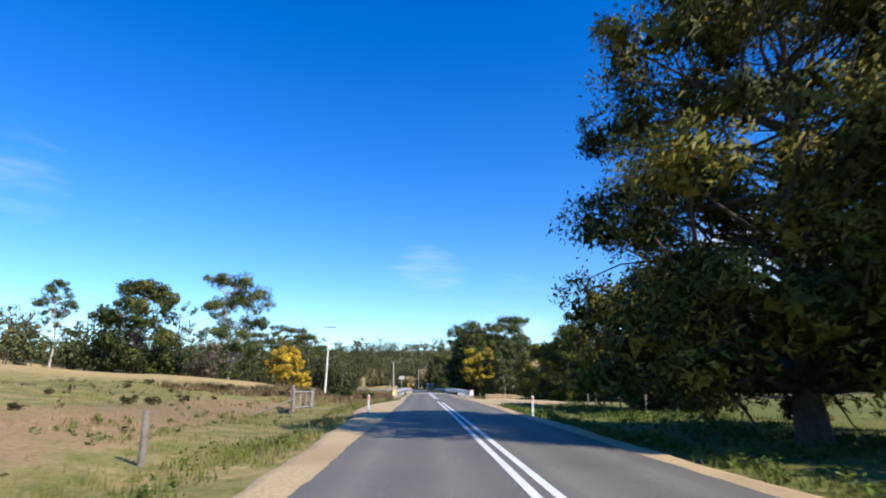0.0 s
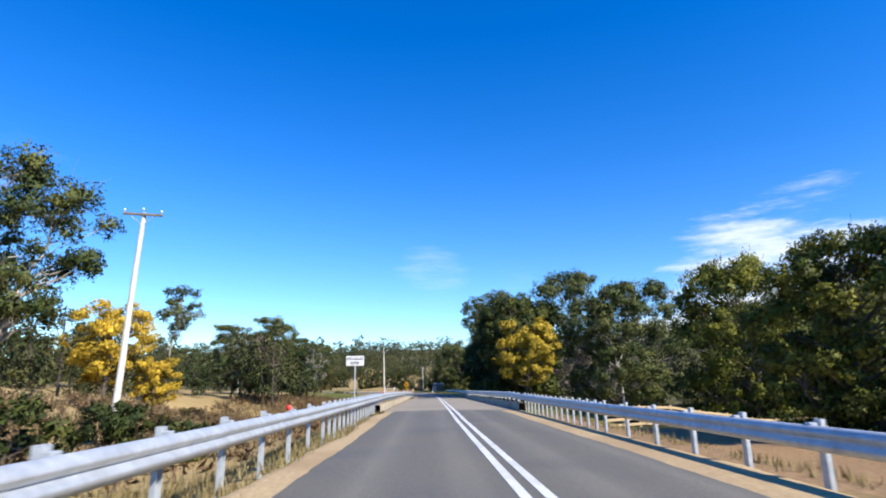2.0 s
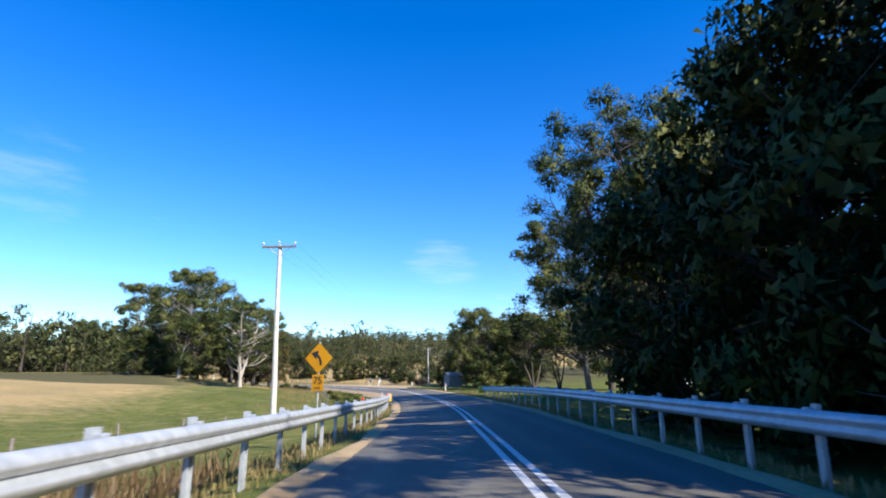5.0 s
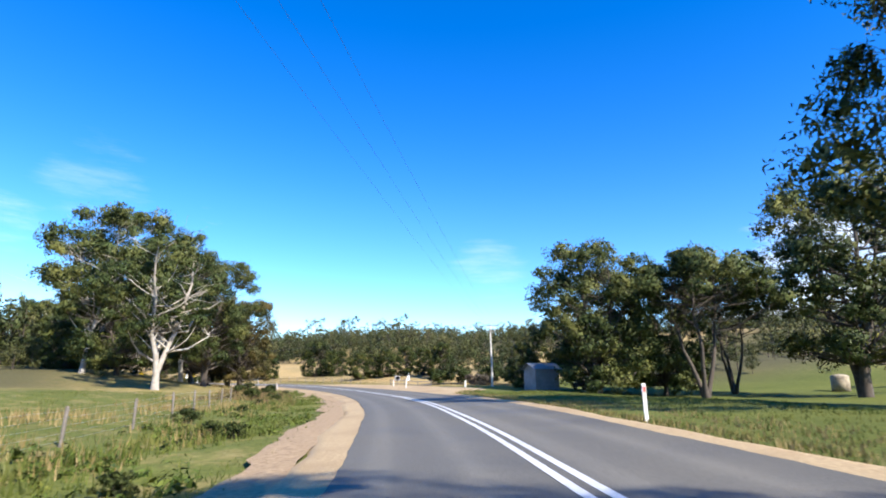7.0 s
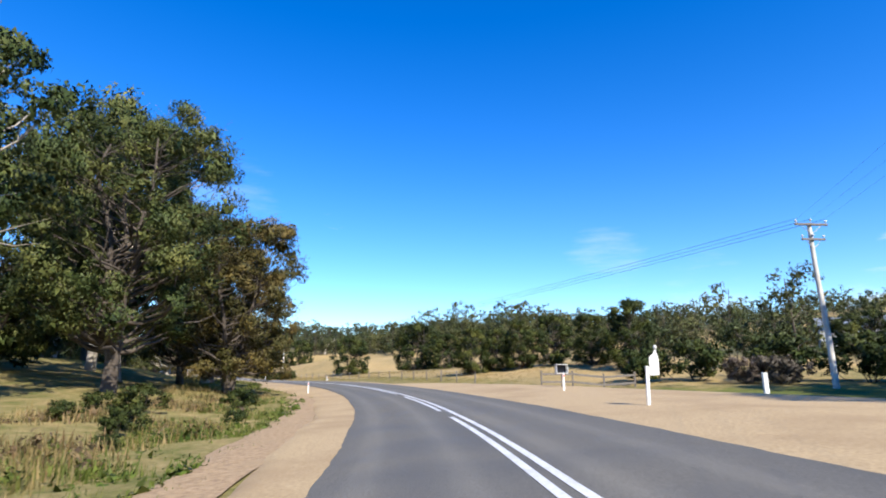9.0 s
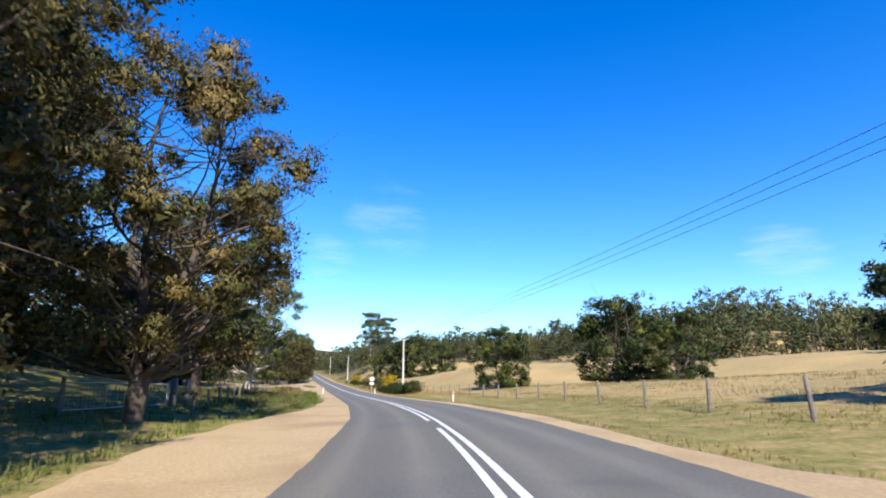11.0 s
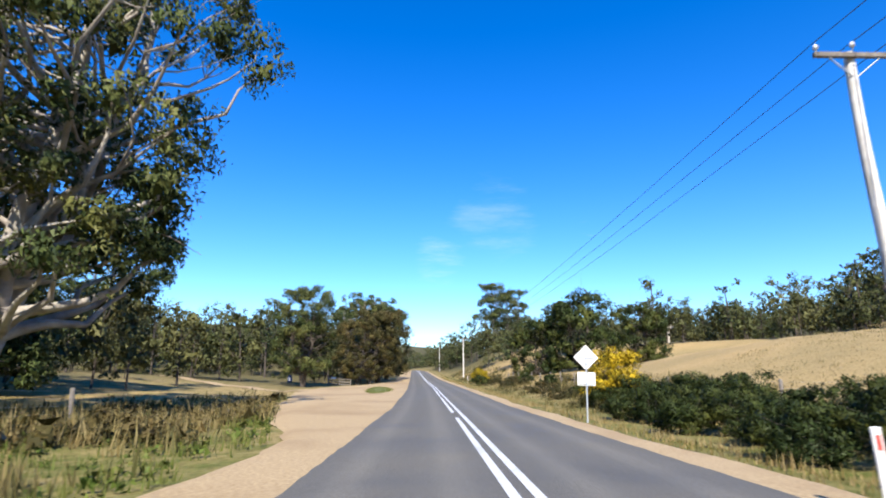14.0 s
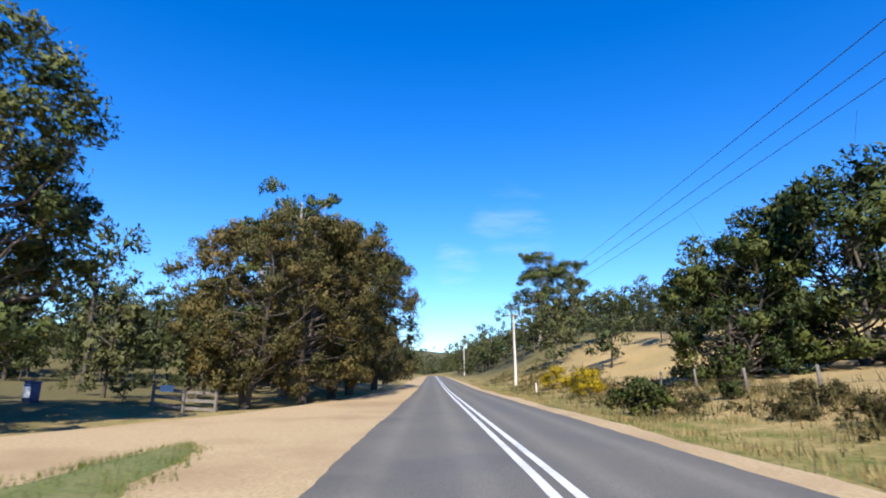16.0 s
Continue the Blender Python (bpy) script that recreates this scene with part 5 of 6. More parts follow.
# ---------------------------------------------------------------- fences and gates
def post_round(h, r, mat):
    return tube_mesh("post", [(0, 0, -0.4), (0.004, 0, h * 0.5), (0, 0, h), (0, 0, h + 0.015)], [r, r * 0.98, r * 0.95, r * 0.4], mat, 7)


def wire_fence(name, label, pts, spacing=4.5, h=1.1, r=0.06, strands=5, mat="grey_wood", start=0):
    e = thing(name, label, "fence")
    P = np.array(pts, float)
    k = np.r_[0, np.cumsum(np.hypot(*np.diff(P, axis=0).T))]
    d = np.arange(0, k[-1], spacing)
    xs, ys = np.interp(d, k, P[:, 0]), np.interp(d, k, P[:, 1])
    zs = terrain(xs, ys)
    pm = post_round(h, r, MAT[mat])
    for i, (x, y, z) in enumerate(zip(xs, ys, zs)):
        part("post", pm, e, "", pose(x, y, z, 3 * math.sin(i * 1.3), 3 * math.cos(i * 2.1), i * 47))
    for q in range(strands):
        hz = 0.15 + (h - 0.25) * q / (strands - 1)
        part("strand", tube_mesh("strand", np.stack([xs, ys, zs + hz], 1), np.full(len(xs), 0.003), MAT["steel"], 3), e)
    return e


def board_fence(name, label, a, b, rails=4, h=1.25, spacing=2.6, mat="pale_wood"):
    e = thing(name, label, "fence")
    a, b = np.array(a, float), np.array(b, float)
    L = np.linalg.norm(b - a)
    n = max(2, int(L / spacing) + 1)
    tr = math.degrees(math.atan2(b[1] - a[1], b[0] - a[0]))
    pm = box_mesh("post", (0.12, 0.12, h + 0.5), MAT[mat], 0.012, (0, 0, h / 2 - 0.25))
    pts = [a + (b - a) * k / (n - 1) for k in range(n)]
    zz = [ground_z(*p) for p in pts]
    for p, z in zip(pts, zz):
        part("post", pm, e, "", pose(*p, z, 0, 0, tr))
    for k in range(n - 1):
        m = (pts[k] + pts[k + 1]) / 2
        step = np.linalg.norm(pts[k + 1] - pts[k])
        pitch = -math.degrees(math.atan2(zz[k + 1] - zz[k], step))
        for q in range(rails):
            z = (zz[k] + zz[k + 1]) / 2 + h * (q + 0.55) / rails
            part("rail", box_mesh("rail", (step + 0.1, 0.035, 0.15), MAT[mat], 0.006), e, "", pose(*m, z, 0, pitch, tr) @ pose(0, -0.08, 0, 0, 0, 0.4 * math.sin(q + k)))
    return e


board_fence("timber_fence", "pale timber four-rail fence beside the gravel drive", (8.5, 83.0), (23.5, 91.5))
board_fence("timber_fence", "pale timber four-rail yard fence", (23.6, 91.5), (40, 84), 4)
wire_fence("paddock_fence", "low wire paddock fence with weathered posts", [(-11.4, 140), (-11.8, 170), (-12.0, 192), (-17, 214), (-24, 236)], 4.8, 1.0, 0.05)
wire_fence("paddock_fence", "wire fence with leaning grey posts by the road", [at(s, -10.5 - 2.0 * math.sin(s * 0.02))[:2] for s in range(328, 404, 6)], 4.2, 1.15, 0.08)
wire_fence("paddock_fence", "wire fence along the straw-coloured paddock", [at(s, 9.8 + 0.02 * (s - 300))[:2] for s in range(296, 480, 8)], 5.2, 1.15, 0.07)
wire_fence("paddock_fence", "wire fence behind green roadside verge", [(11.5, 20), (11.2, 30), (12.6, 40)], 4.0, 1.0, 0.06)
e = thing("strainer_post", "single weathered fence post on the paddock edge", "fence post", pose(-7.5, 2.6, ground_z(-7.5, 2.6)))
part("post", tube_mesh("post", [(0, 0, -0.4), (0.02, 0, 0.6), (0, 0, 1.1), (0, 0, 1.12)], [0.08, 0.078, 0.075, 0.03], MAT["grey_wood"], 8), e)
board_fence("loading_yard_fence", "grey timber rail fence at the driveway", (-20.0, 286.0), (-13.5, 288.0), 2, 1.1, 2.2, "grey_wood")
board_fence("gateway_fence", "weathered grey timber wing fence by a driveway", (-155.3, 401.5), (-158.4, 399.8), 3, 1.1, 1.7, "grey_wood")
part("notice", box_mesh("notice", (0.75, 0.02, 0.3), MAT["white"], 0.004), bpy.data.objects["gateway_fence"], "white notice board", pose(-157.6, 400.1, ground_z(-157.6, 400.1) + 1.0, 0, 0, 30))
def wing_fence(x0, y0, x1, y1, x2, y2, label):
    """Boards on posts from a tall gate post to a low one, and a loose rail that slants on to the ground."""
    z0, z1, z2 = ground_z(x0, y0), ground_z(x1, y1), ground_z(x2, y2)
    e = thing("wing_fence", label, "fence")
    for k, (f, h) in enumerate(((0.0, 1.55), (0.5, 1.25), (1.0, 0.98))):
        x, y = x0 + (x1 - x0) * f, y0 + (y1 - y0) * f
        part("post", post_round(h, 0.085, MAT["grey_wood"]), e, "", pose(x, y, ground_z(x, y), 0, 2 * k, 40 * k))
    L = math.hypot(x1 - x0, y1 - y0)
    tr = math.degrees(math.atan2(y1 - y0, x1 - x0))
    for k in range(5):
        top, foot = z0 + 1.42 - 0.27 * k, z1 + 0.9 - 0.18 * k
        m = pose((x0 + x1) / 2, (y0 + y1) / 2, (top + foot) / 2, 0, math.degrees(math.atan2(top - foot, L)), tr)
        part("board", box_mesh("board", (math.hypot(L, top - foot), 0.035, 0.15), MAT["grey_wood"], 0.006), e, "", m @ pose(0, -0.1, 0, 0, 0, 0))
    part("rail", tube_mesh("rail", [(x1, y1, z1 + 0.85), ((x1 + x2) / 2, (y1 + y2) / 2, (z1 + z2) / 2 + 0.4), (x2, y2, z2 - 0.02)], [0.05, 0.048, 0.042], MAT["grey_wood"], 7), e, "loose slanting rail")


wing_fence(-10.1, 27.9, -8.9, 22.5, -10.3, 20.2, "weathered timber wing fence with sloping boards")
board_fence("stile_fence", "weathered timber wing fence beside the gate", (-9.5, 31.8), (-10.1, 34.6), 4, 1.3, 1.4, "grey_wood")


def mesh_gate(x0, y0, x1, y1, label, mat="steel", h=1.15, bars=4):
    L = math.hypot(x1 - x0, y1 - y0)
    e = thing("farm_gate", label, "gate", pose(x0, y0, ground_z((x0 + x1) / 2, (y0 + y1) / 2), 0, 0, math.degrees(math.atan2(y1 - y0, x1 - x0))))
    r = 0.025
    for name, a, b in (("top_bar", (0, 0, h), (L, 0, h)), ("bottom_bar", (0, 0, 0.15), (L, 0, 0.15)), ("end_bar", (0.0, 0, 0.15), (0.0, 0, h)), ("end_bar", (L, 0, 0.15), (L, 0, h))):
        part(name, tube_mesh(name, [a, b], [r, r], MAT[mat], 6), e)
    for q in range(1, 3):
        part("upright", tube_mesh("upright", [(L * q / 3, 0, 0.15), (L * q / 3, 0, h)], [0.035, 0.035], MAT["pale_wood"], 6), e)
    for q in range(6):
        z = 0.25 + (h - 0.3) * q / 6
        part("wire", tube_mesh("wire", [(0, 0, z), (L, 0, z)], [0.006, 0.006], MAT["steel"], 3), e)
    for q in range(int(L / 0.3)):
        part("wire", tube_mesh("wire", [(0.15 + q * 0.3, 0, 0.15), (0.15 + q * 0.3, 0, h)], [0.005, 0.005], MAT["steel"], 3), e)
    for q in (-0.1, L + 0.1):
        part("gate_post", post_round(h + 0.2, 0.09, MAT["grey_wood"]), e, "", pose(q, 0, 0))
    return e


mesh_gate(-10.05, 28.1, -9.55, 31.4, "galvanised wire farm gate beside the road")
mesh_gate(*at(321.5, -14.5)[:2], *at(331, -13.2)[:2], "wide mesh farm gate under a large tree", "steel", 1.25)
for s, u, rad in ((331.6, -13.0, 0.2), (333.0, -12.6, 0.15)):
    p = at(s, u)
    e = thing("strainer_post", "thick weathered timber gate post", "fence post", pose(p[0], p[1], ground_z(p[0], p[1])))
    part("post", post_round(1.5, rad, MAT["grey_wood"]), e)


# ---------------------------------------------------------------- drive entrance things
def letter_box(x, y, turn):
    z = ground_z(x, y)
    e = thing("letter_box", "white open-fronted letter box on a stake", "letter box", pose(x, y, z, 0, 0, turn))
    part("stake", box_mesh("stake", (0.08, 0.08, 1.0), MAT["grey_wood"], 0.006, (0, 0, 0.4)), e)
    bm = bmesh.new()
    for c, sz in (((0, 0, 0.92), (0.75, 0.5, 0.03)), ((0, 0, 1.47), (0.8, 0.56, 0.03)), ((-0.36, 0, 1.2), (0.03, 0.5, 0.54)), ((0.36, 0, 1.2), (0.03, 0.5, 0.54)), ((0, 0.24, 1.2), (0.7, 0.03, 0.54))):
        box_bm(bm, *c, *sz, 0.004)
    part("box", mesh_bm("box", bm, MAT["white"]), e, "white-painted box")
    # black sheet before the white back wall paints in the box's inner shade
    part("back", box_mesh("back", (0.68, 0.02, 0.5), MAT["black"], 0.003, (0, 0.21, 1.2)), e, "black sheet for the shaded inside")


letter_box(-18.2, 281.5, 20)
p = (-14.2, 262.6)
e = thing("white_post", "white post with a pale canvas panel hung on it", "post", pose(*p, ground_z(*p), 0, 2, 15))
part("post", box_mesh("post", (0.10, 0.08, 1.55), MAT["white"], 0.01, (0, 0, 0.45)), e)
bm = bmesh.new()
vs = [bm.verts.new(v) for v in ((0.08, -0.02, 0.95), (0.36, -0.03, 0.97), (0.36, 0.0, 1.45), (0.28, 0.01, 1.78), (0.2, 0.0, 1.6), (0.07, -0.02, 1.5))]
bm.faces.new(vs)
r = bmesh.ops.extrude_face_region(bm, geom=bm.faces[:])
bmesh.ops.translate(bm, vec=(0, 0.03, 0), verts=[v for v in r["geom"] if isinstance(v, bmesh.types.BMVert)])
part("panel", mesh_bm("panel", bm, MAT["white"]), e, "pale hanging panel")
part("knob", tube_mesh("knob", [(0.27, 0, 1.74), (0.27, 0, 1.77), (0.27, 0, 1.84), (0.27, 0, 1.87)], [0.02, 0.05, 0.055, 0.02], MAT["white"], 8), e)
p = (-7.45, 277.7)
e = thing("white_stump_post", "stout white marker post on the verge", "post", pose(*p, ground_z(*p), 0, 0, 10))
part("post", box_mesh("post", (0.24, 0.2, 1.35), MAT["white"], 0.02, (0, 0, 0.45)), e)


def shed(x, y, turn, w, d, h, label, mat="tin", roof="tin", windows=()):
    z = min(ground_z(x + a, y + b) for a in (-w / 2, w / 2) for b in (-d / 2, d / 2))
    e = thing("shed" if w < 6 else "house", label, "shed" if w < 6 else "house", pose(x, y, z, 0, 0, turn))
    bm = bmesh.new()
    box_bm(bm, 0, 0, h / 2, w, d, h, 0.02)
    body = part("wall", mesh_bm("wall", bm, MAT[mat]), e)
    n = int(w / 0.2)
    for q in range(n):
        if mat == "tin":
            part("rib", box_mesh("rib", (0.05, 0.024, h - 0.02), MAT[mat], 0.006), body, "", pose(-w / 2 + (q + 0.5) * w / n, -d / 2 - 0.012, h / 2))
    rise = 0.22 * d
    bm = bmesh.new()
    o, t = 0.35, 0.06
    v = [bm.verts.new(q) for q in ((-w / 2 - o, -d / 2 - o, h - 0.08), (w / 2 + o, -d / 2 - o, h - 0.08), (w / 2 + o, 0, h + rise), (-w / 2 - o, 0, h + rise), (w / 2 + o, d / 2 + o, h - 0.08), (-w / 2 - o, d / 2 + o, h - 0.08))]
    bm.faces.new((v[0], v[1], v[2], v[3]))
    bm.faces.new((v[3], v[2], v[4], v[5]))
    r = bmesh.ops.extrude_face_region(bm, geom=bm.faces[:])
    bmesh.ops.translate(bm, vec=(0, 0, t), verts=[q for q in r["geom"] if isinstance(q, bmesh.types.BMVert)])
    part("roof", mesh_bm("roof", bm, MAT[roof]), e, "pale metal roof")
    for sx in (-1, 1):
        bm = bmesh.new()
        g = [bm.verts.new((sx * w / 2, yy, zz)) for yy, zz in ((-d / 2, h - 0.05), (d / 2, h - 0.05), (0, h + rise - 0.03))]
        bm.faces.new(g)
        r = bmesh.ops.extrude_face_region(bm, geom=[bm.faces[:][-1]])
        bmesh.ops.translate(bm, vec=(-sx * 0.1, 0, 0), verts=[q for q in r["geom"] if isinstance(q, bmesh.types.BMVert)])
        part("gable", mesh_bm("gable", bm, MAT[mat]), e)
    for wx, wz, ww, wh in windows:
        wn_ = part("window", box_mesh("window", (ww + 0.12, 0.06, wh + 0.12), MAT["white"], 0.01), e, "", pose(wx, -d / 2 - 0.02, wz))
        part("pane", box_mesh("pane", (ww, 0.03, wh), MAT["glass"], 0.004), wn_, "dark glass", pose(0, -0.03, 0))
    return e


shed(2.2, 261.6, 22, 3.1, 3.0, 2.45, "small pale sheet-metal shed in deep shade")
shed(60, 276, 25, 6.5, 5, 2.2, "low white farmhouse with a metal roof", "wall_white", "tin", [(-3.5, 1.5, 1.4, 1.1), (0, 1.5, 1.6, 1.1), (3.3, 1.5, 1.2, 1.1)])
shed(21, 340, -14, 11.5, 6, 3.2, "white weatherboard house among trees", "wall_white", "tin", [(-2.6, 1.5, 1.3, 1.1), (0.8, 1.5, 1.3, 1.1), (3.0, 1.5, 0.9, 1.1)])
e = thing("water_tank", "pale round water tank in the paddock", "water tank", pose(44, 275, ground_z(44, 275)))
part("tank", tube_mesh("tank", [(0, 0, 0), (0, 0, 0.02), (0, 0, 1.0), (0, 0, 2.0), (0, 0, 2.2), (0, 0, 2.35)], [0.01, 1.1, 1.1, 1.1, 0.9, 0.02], MAT["concrete"], 24), e)


def parked_car(x, y, turn, paint, label):
    e = thing("parked_car", label, "car", pose(x, y, ground_z(x, y), 0, 0, turn))
    prof = [(-2.15, 0.35), (-2.15, 0.8), (-1.95, 0.92), (-1.0, 1.0), (-0.45, 1.42), (0.9, 1.45), (1.6, 1.02), (2.1, 0.95), (2.15, 0.6), (2.1, 0.35)]
    bm = bmesh.new()
    f = bm.faces.new([bm.verts.new((px, -0.82, pz)) for px, pz in prof])
    r = bmesh.ops.extrude_face_region(bm, geom=[f])
    bmesh.ops.translate(bm, vec=(0, 1.64, 0), verts=[v for v in r["geom"] if isinstance(v, bmesh.types.BMVert)])
    bmesh.ops.bevel(bm, geom=list(bm.edges), offset=0.07, segments=2, affect="EDGES")
    part("body", mesh_bm("body", bm, MAT[paint]), e)
    for sy in (-1, 1):
        bm = bmesh.new()
        f = bm.faces.new([bm.verts.new((px, sy * 0.825, pz)) for px, pz in ((-0.85, 1.03), (-0.4, 1.36), (0.85, 1.38), (1.3, 1.05))])
        r = bmesh.ops.extrude_face_region(bm, geom=[f])
        bmesh.ops.translate(bm, vec=(0, -sy * 0.03, 0), verts=[v for v in r["geom"] if isinstance(v, bmesh.types.BMVert)])
        part("side_window", mesh_bm("side_window", bm, MAT["glass"]), e, "dark glass")
        for px in (-1.35, 1.35):
            w = part("wheel", tube_mesh("wheel", [(0, -0.1, 0), (0, -0.1, 0.0001), (0, 0.1, 0), (0, 0.1001, 0)], [0.02, 0.33, 0.33, 0.02], MAT["rubber"], 16), e, "", pose(px, sy * 0.78, 0.33))
            part("rim", tube_mesh("rim", [(0, -0.11, 0), (0, -0.111, 0), (0, 0.11, 0), (0, 0.111, 0)], [0.01, 0.2, 0.2, 0.01], MAT["steel"], 12), w)


parked_car(4.6, 277.0, 60, "car_blue", "dark blue car parked in the shade")
parked_car(9.5, 274.0, 40, "black", "dark car parked in the shade beside the shed")
for x, y, tr in ((-161.9, 395.6, 30),):
    e = thing("rubbish_bin", "small bin with a pale panel beside the drive", "bin", pose(x, y, ground_z(x, y), 0, 0, tr))
    part("body", box_mesh("body", (0.5, 0.5, 0.9), MAT["car_blue"], 0.03, (0, 0, 0.48)), e)
    part("panel", box_mesh("panel", (0.42, 0.02, 0.5), MAT["white"], 0.004, (0, -0.265, 0.5)), e, "pale panel")
    part("lid", box_mesh("lid", (0.54, 0.54, 0.07), MAT["car_blue"], 0.02, (0, 0, 0.97)), e)


# ---------------------------------------------------------------- grass, rushes and shrubs
def tufts(name, label, spots, r, h, mat, blades=6, spread=0.12, lean=0.5, width=0.012):
    """Blades of grass as one sheet of stuff."""
    xs, ys = spots
    zs = terrain(xs, ys)
    n = len(xs) * blades
    base = np.repeat(np.stack([xs, ys, zs - 0.03], 1), blades, 0) + np.concatenate([r.normal(size=(n, 2)) * spread, np.zeros((n, 1))], 1)
    hh = (h[0] + (h[1] - h[0]) * r.random(n)) * np.repeat(0.6 + 0.7 * r.random(len(xs)), blades)
    a = r.random(n) * 6.28
    out = np.stack([np.cos(a), np.sin(a), 0 * a], 1)
    side = np.stack([-np.sin(a + r.normal(size=n)), np.cos(a), 0 * a], 1)
    w = (width * (0.7 + 0.8 * r.random(n)) * (1 + hh))[:, None]
    le = (lean * r.random(n) * hh)[:, None]
    tip = base + np.stack([0 * hh, 0 * hh, hh], 1) + out * le
    v = np.stack([base - side * w, base + side * w, tip], 1).reshape(-1, 3)
    me = leaf_mesh(name, v, MAT[mat])
    tagged(new(name, me), label, "grass", kind="stuff")


def band(n, s0, s1, u0, u1, r, clump=0.0):
    """Random places beside the road; u measured from the centre line."""
    s = s0 + (s1 - s0) * r.random(n)
    u = u0 + (u1 - u0) * r.random(n)
    if clump:
        k = (np.sin(s * 0.7 + u * 0.4) + np.sin(s * 0.23 - u * 0.9 + 2) + 0.8 * r.normal(size=n)) > clump
        s, u = s[k], u[k]
    edge = np.where(u < 0, -3.2 - np.interp(s, LEFT_S, LEFT_W), 3.3 + np.interp(s, RIGHT_S, RIGHT_W))
    k = np.where(u < 0, u < edge, u > edge)
    p = at(s[k], u[k])
    return p[:, 0], p[:, 1]


def weeds(name, label, spots, r, size, mat, leaf=0.055, count=20, tall=0.8):
    """Low leafy growth: many small ragged clumps as one sheet of stuff."""
    xs, ys = spots
    rad = size[0] + (size[1] - size[0]) * r.random(len(xs)) ** 2
    c = np.stack([xs, ys, terrain(xs, ys) + rad * tall * 0.35], 1)
    v, out = leaf_cloud(c, rad, count, leaf, r, -0.2, tall, 0.34, 6)
    tagged(new(name, leaf_mesh(name, v, MAT[mat], out)), label, "undergrowth", kind="stuff")


MAT["scrub_leaf"] = leaf_material("scrub_leaf", (0.02, 0.024, 0.009), (0.085, 0.075, 0.028), (0.15, 0.11, 0.045), 0.6, 0.1, 0.6)
MAT["verge_mix"] = leaf_material("verge_mix", (0.08, 0.085, 0.02), (0.2, 0.18, 0.06), (0.27, 0.22, 0.09), 0.6, 0.25, 0.3)
MAT["rank_grass"] = leaf_material("rank_grass", (0.03, 0.04, 0.012), (0.11, 0.10, 0.035), (0.2, 0.15, 0.07), 0.6, 0.2, 0.5)
gr = np.random.default_rng(9)
tufts("verge_grass", "short green and yellowing grass on the verge", band(5500, -12, 52, -9.5, -4, gr, -0.3), gr, (0.06, 0.22), "green_grass")
tufts("dry_verge_grass", "straw-coloured grass among the green", band(4000, -12, 46, -16, -4, gr, 0.2), gr, (0.06, 0.25), "dry_grass", 6, 0.14)
tufts("verge_grass", "green paddock grass beyond the bare soil", band(5000, -5, 60, -34, -17, gr), gr, (0.05, 0.15), "green_grass", 5, 0.2)
tufts("verge_grass", "green grass on the shady verge", band(6000, -12, 46, 3.6, 13, gr), gr, (0.06, 0.2), "green_grass")
tufts("dry_verge_grass", "rough dry grass beside the road", band(3500, 34, 62, -13, -5.5, gr, -0.4), gr, (0.12, 0.45), "dry_grass", 7, 0.16)
tufts("dry_verge_grass", "dry grass under the guard rail", band(5000, 50, 184, -5.4, -3.3, gr), gr, (0.06, 0.24), "dry_grass", 6, 0.12)
tufts("dry_verge_grass", "dry grass under the guard rail", band(3500, 50, 188, 3.4, 5.2, gr), gr, (0.06, 0.22), "dry_grass", 6, 0.12)
tufts("bracken_bank", "rusty brown bracken and dead stalks on the bank", band(5000, 40, 96, -24, -7.0, gr, 0.1), gr, (0.2, 0.6), "bracken", 8, 0.3, 0.7, 0.02)
tufts("bracken_bank", "rusty brown bracken and dead stalks by the creek", band(4500, 86, 150, -24, -5.5, gr, 0.0), gr, (0.3, 0.8), "bracken", 8, 0.3, 0.7, 0.02)
tufts("paddock_grass", "long pale green paddock grass", band(9000, 138, 262, -24, -4.5, gr), gr, (0.04, 0.14), "green_grass", 6, 0.2)
tufts("bank_rushes", "dark green rushes on the roadside bank", band(3000, 186, 285, -9.4, -6.0, gr, 0.3), gr, (0.15, 0.42), "green_grass", 9, 0.2, 0.5, 0.014)
tufts("dry_bank_grass", "tall straw-coloured grass on the bank", band(4200, 190, 300, -16, -7.6, gr, 0.5), gr, (0.15, 0.5), "dry_grass", 7, 0.2)
tufts("bank_scrub", "rank brown-green growth on the roadside bank", band(3000, 240, 300, -15, -8.0, gr, 0.5), gr, (0.15, 0.45), "rank_grass", 8, 0.22, 0.6, 0.014)
tufts("bank_scrub", "dead brown stalks and bracken on the bank", band(1200, 236, 285, -15, -7.5, gr, 1.0), gr, (0.2, 0.5), "bracken", 8, 0.25, 0.6, 0.014)
tufts("verge_grass", "green grass beside the bend", band(6000, 188, 250, 4, 16, gr), gr, (0.05, 0.18), "green_grass")
tufts("dry_verge_grass", "pale dry grass beside the bend", band(2500, 188, 246, 3.8, 8, gr), gr, (0.06, 0.22), "dry_grass")
tufts("fence_line_grass", "rank grass and dead stalks along the fence", band(5000, 334, 424, -17.0, -6.0, gr, 0.4), gr, (0.2, 0.6), "rank_grass", 8, 0.2, 0.6, 0.013)
tufts("verge_grass", "green grass by the fence", band(6500, 300, 420, -17, -5, gr), gr, (0.08, 0.35), "green_grass")
tufts("verge_grass", "short dry green grass on the open verge", band(8000, 290, 395, 4.2, 14, gr), gr, (0.04, 0.14), "verge_mix")
tufts("dry_verge_grass", "dry yellow grass on the cutting", band(9000, 372, 520, 4.4, 14, gr), gr, (0.06, 0.3), "dry_grass", 6, 0.18)
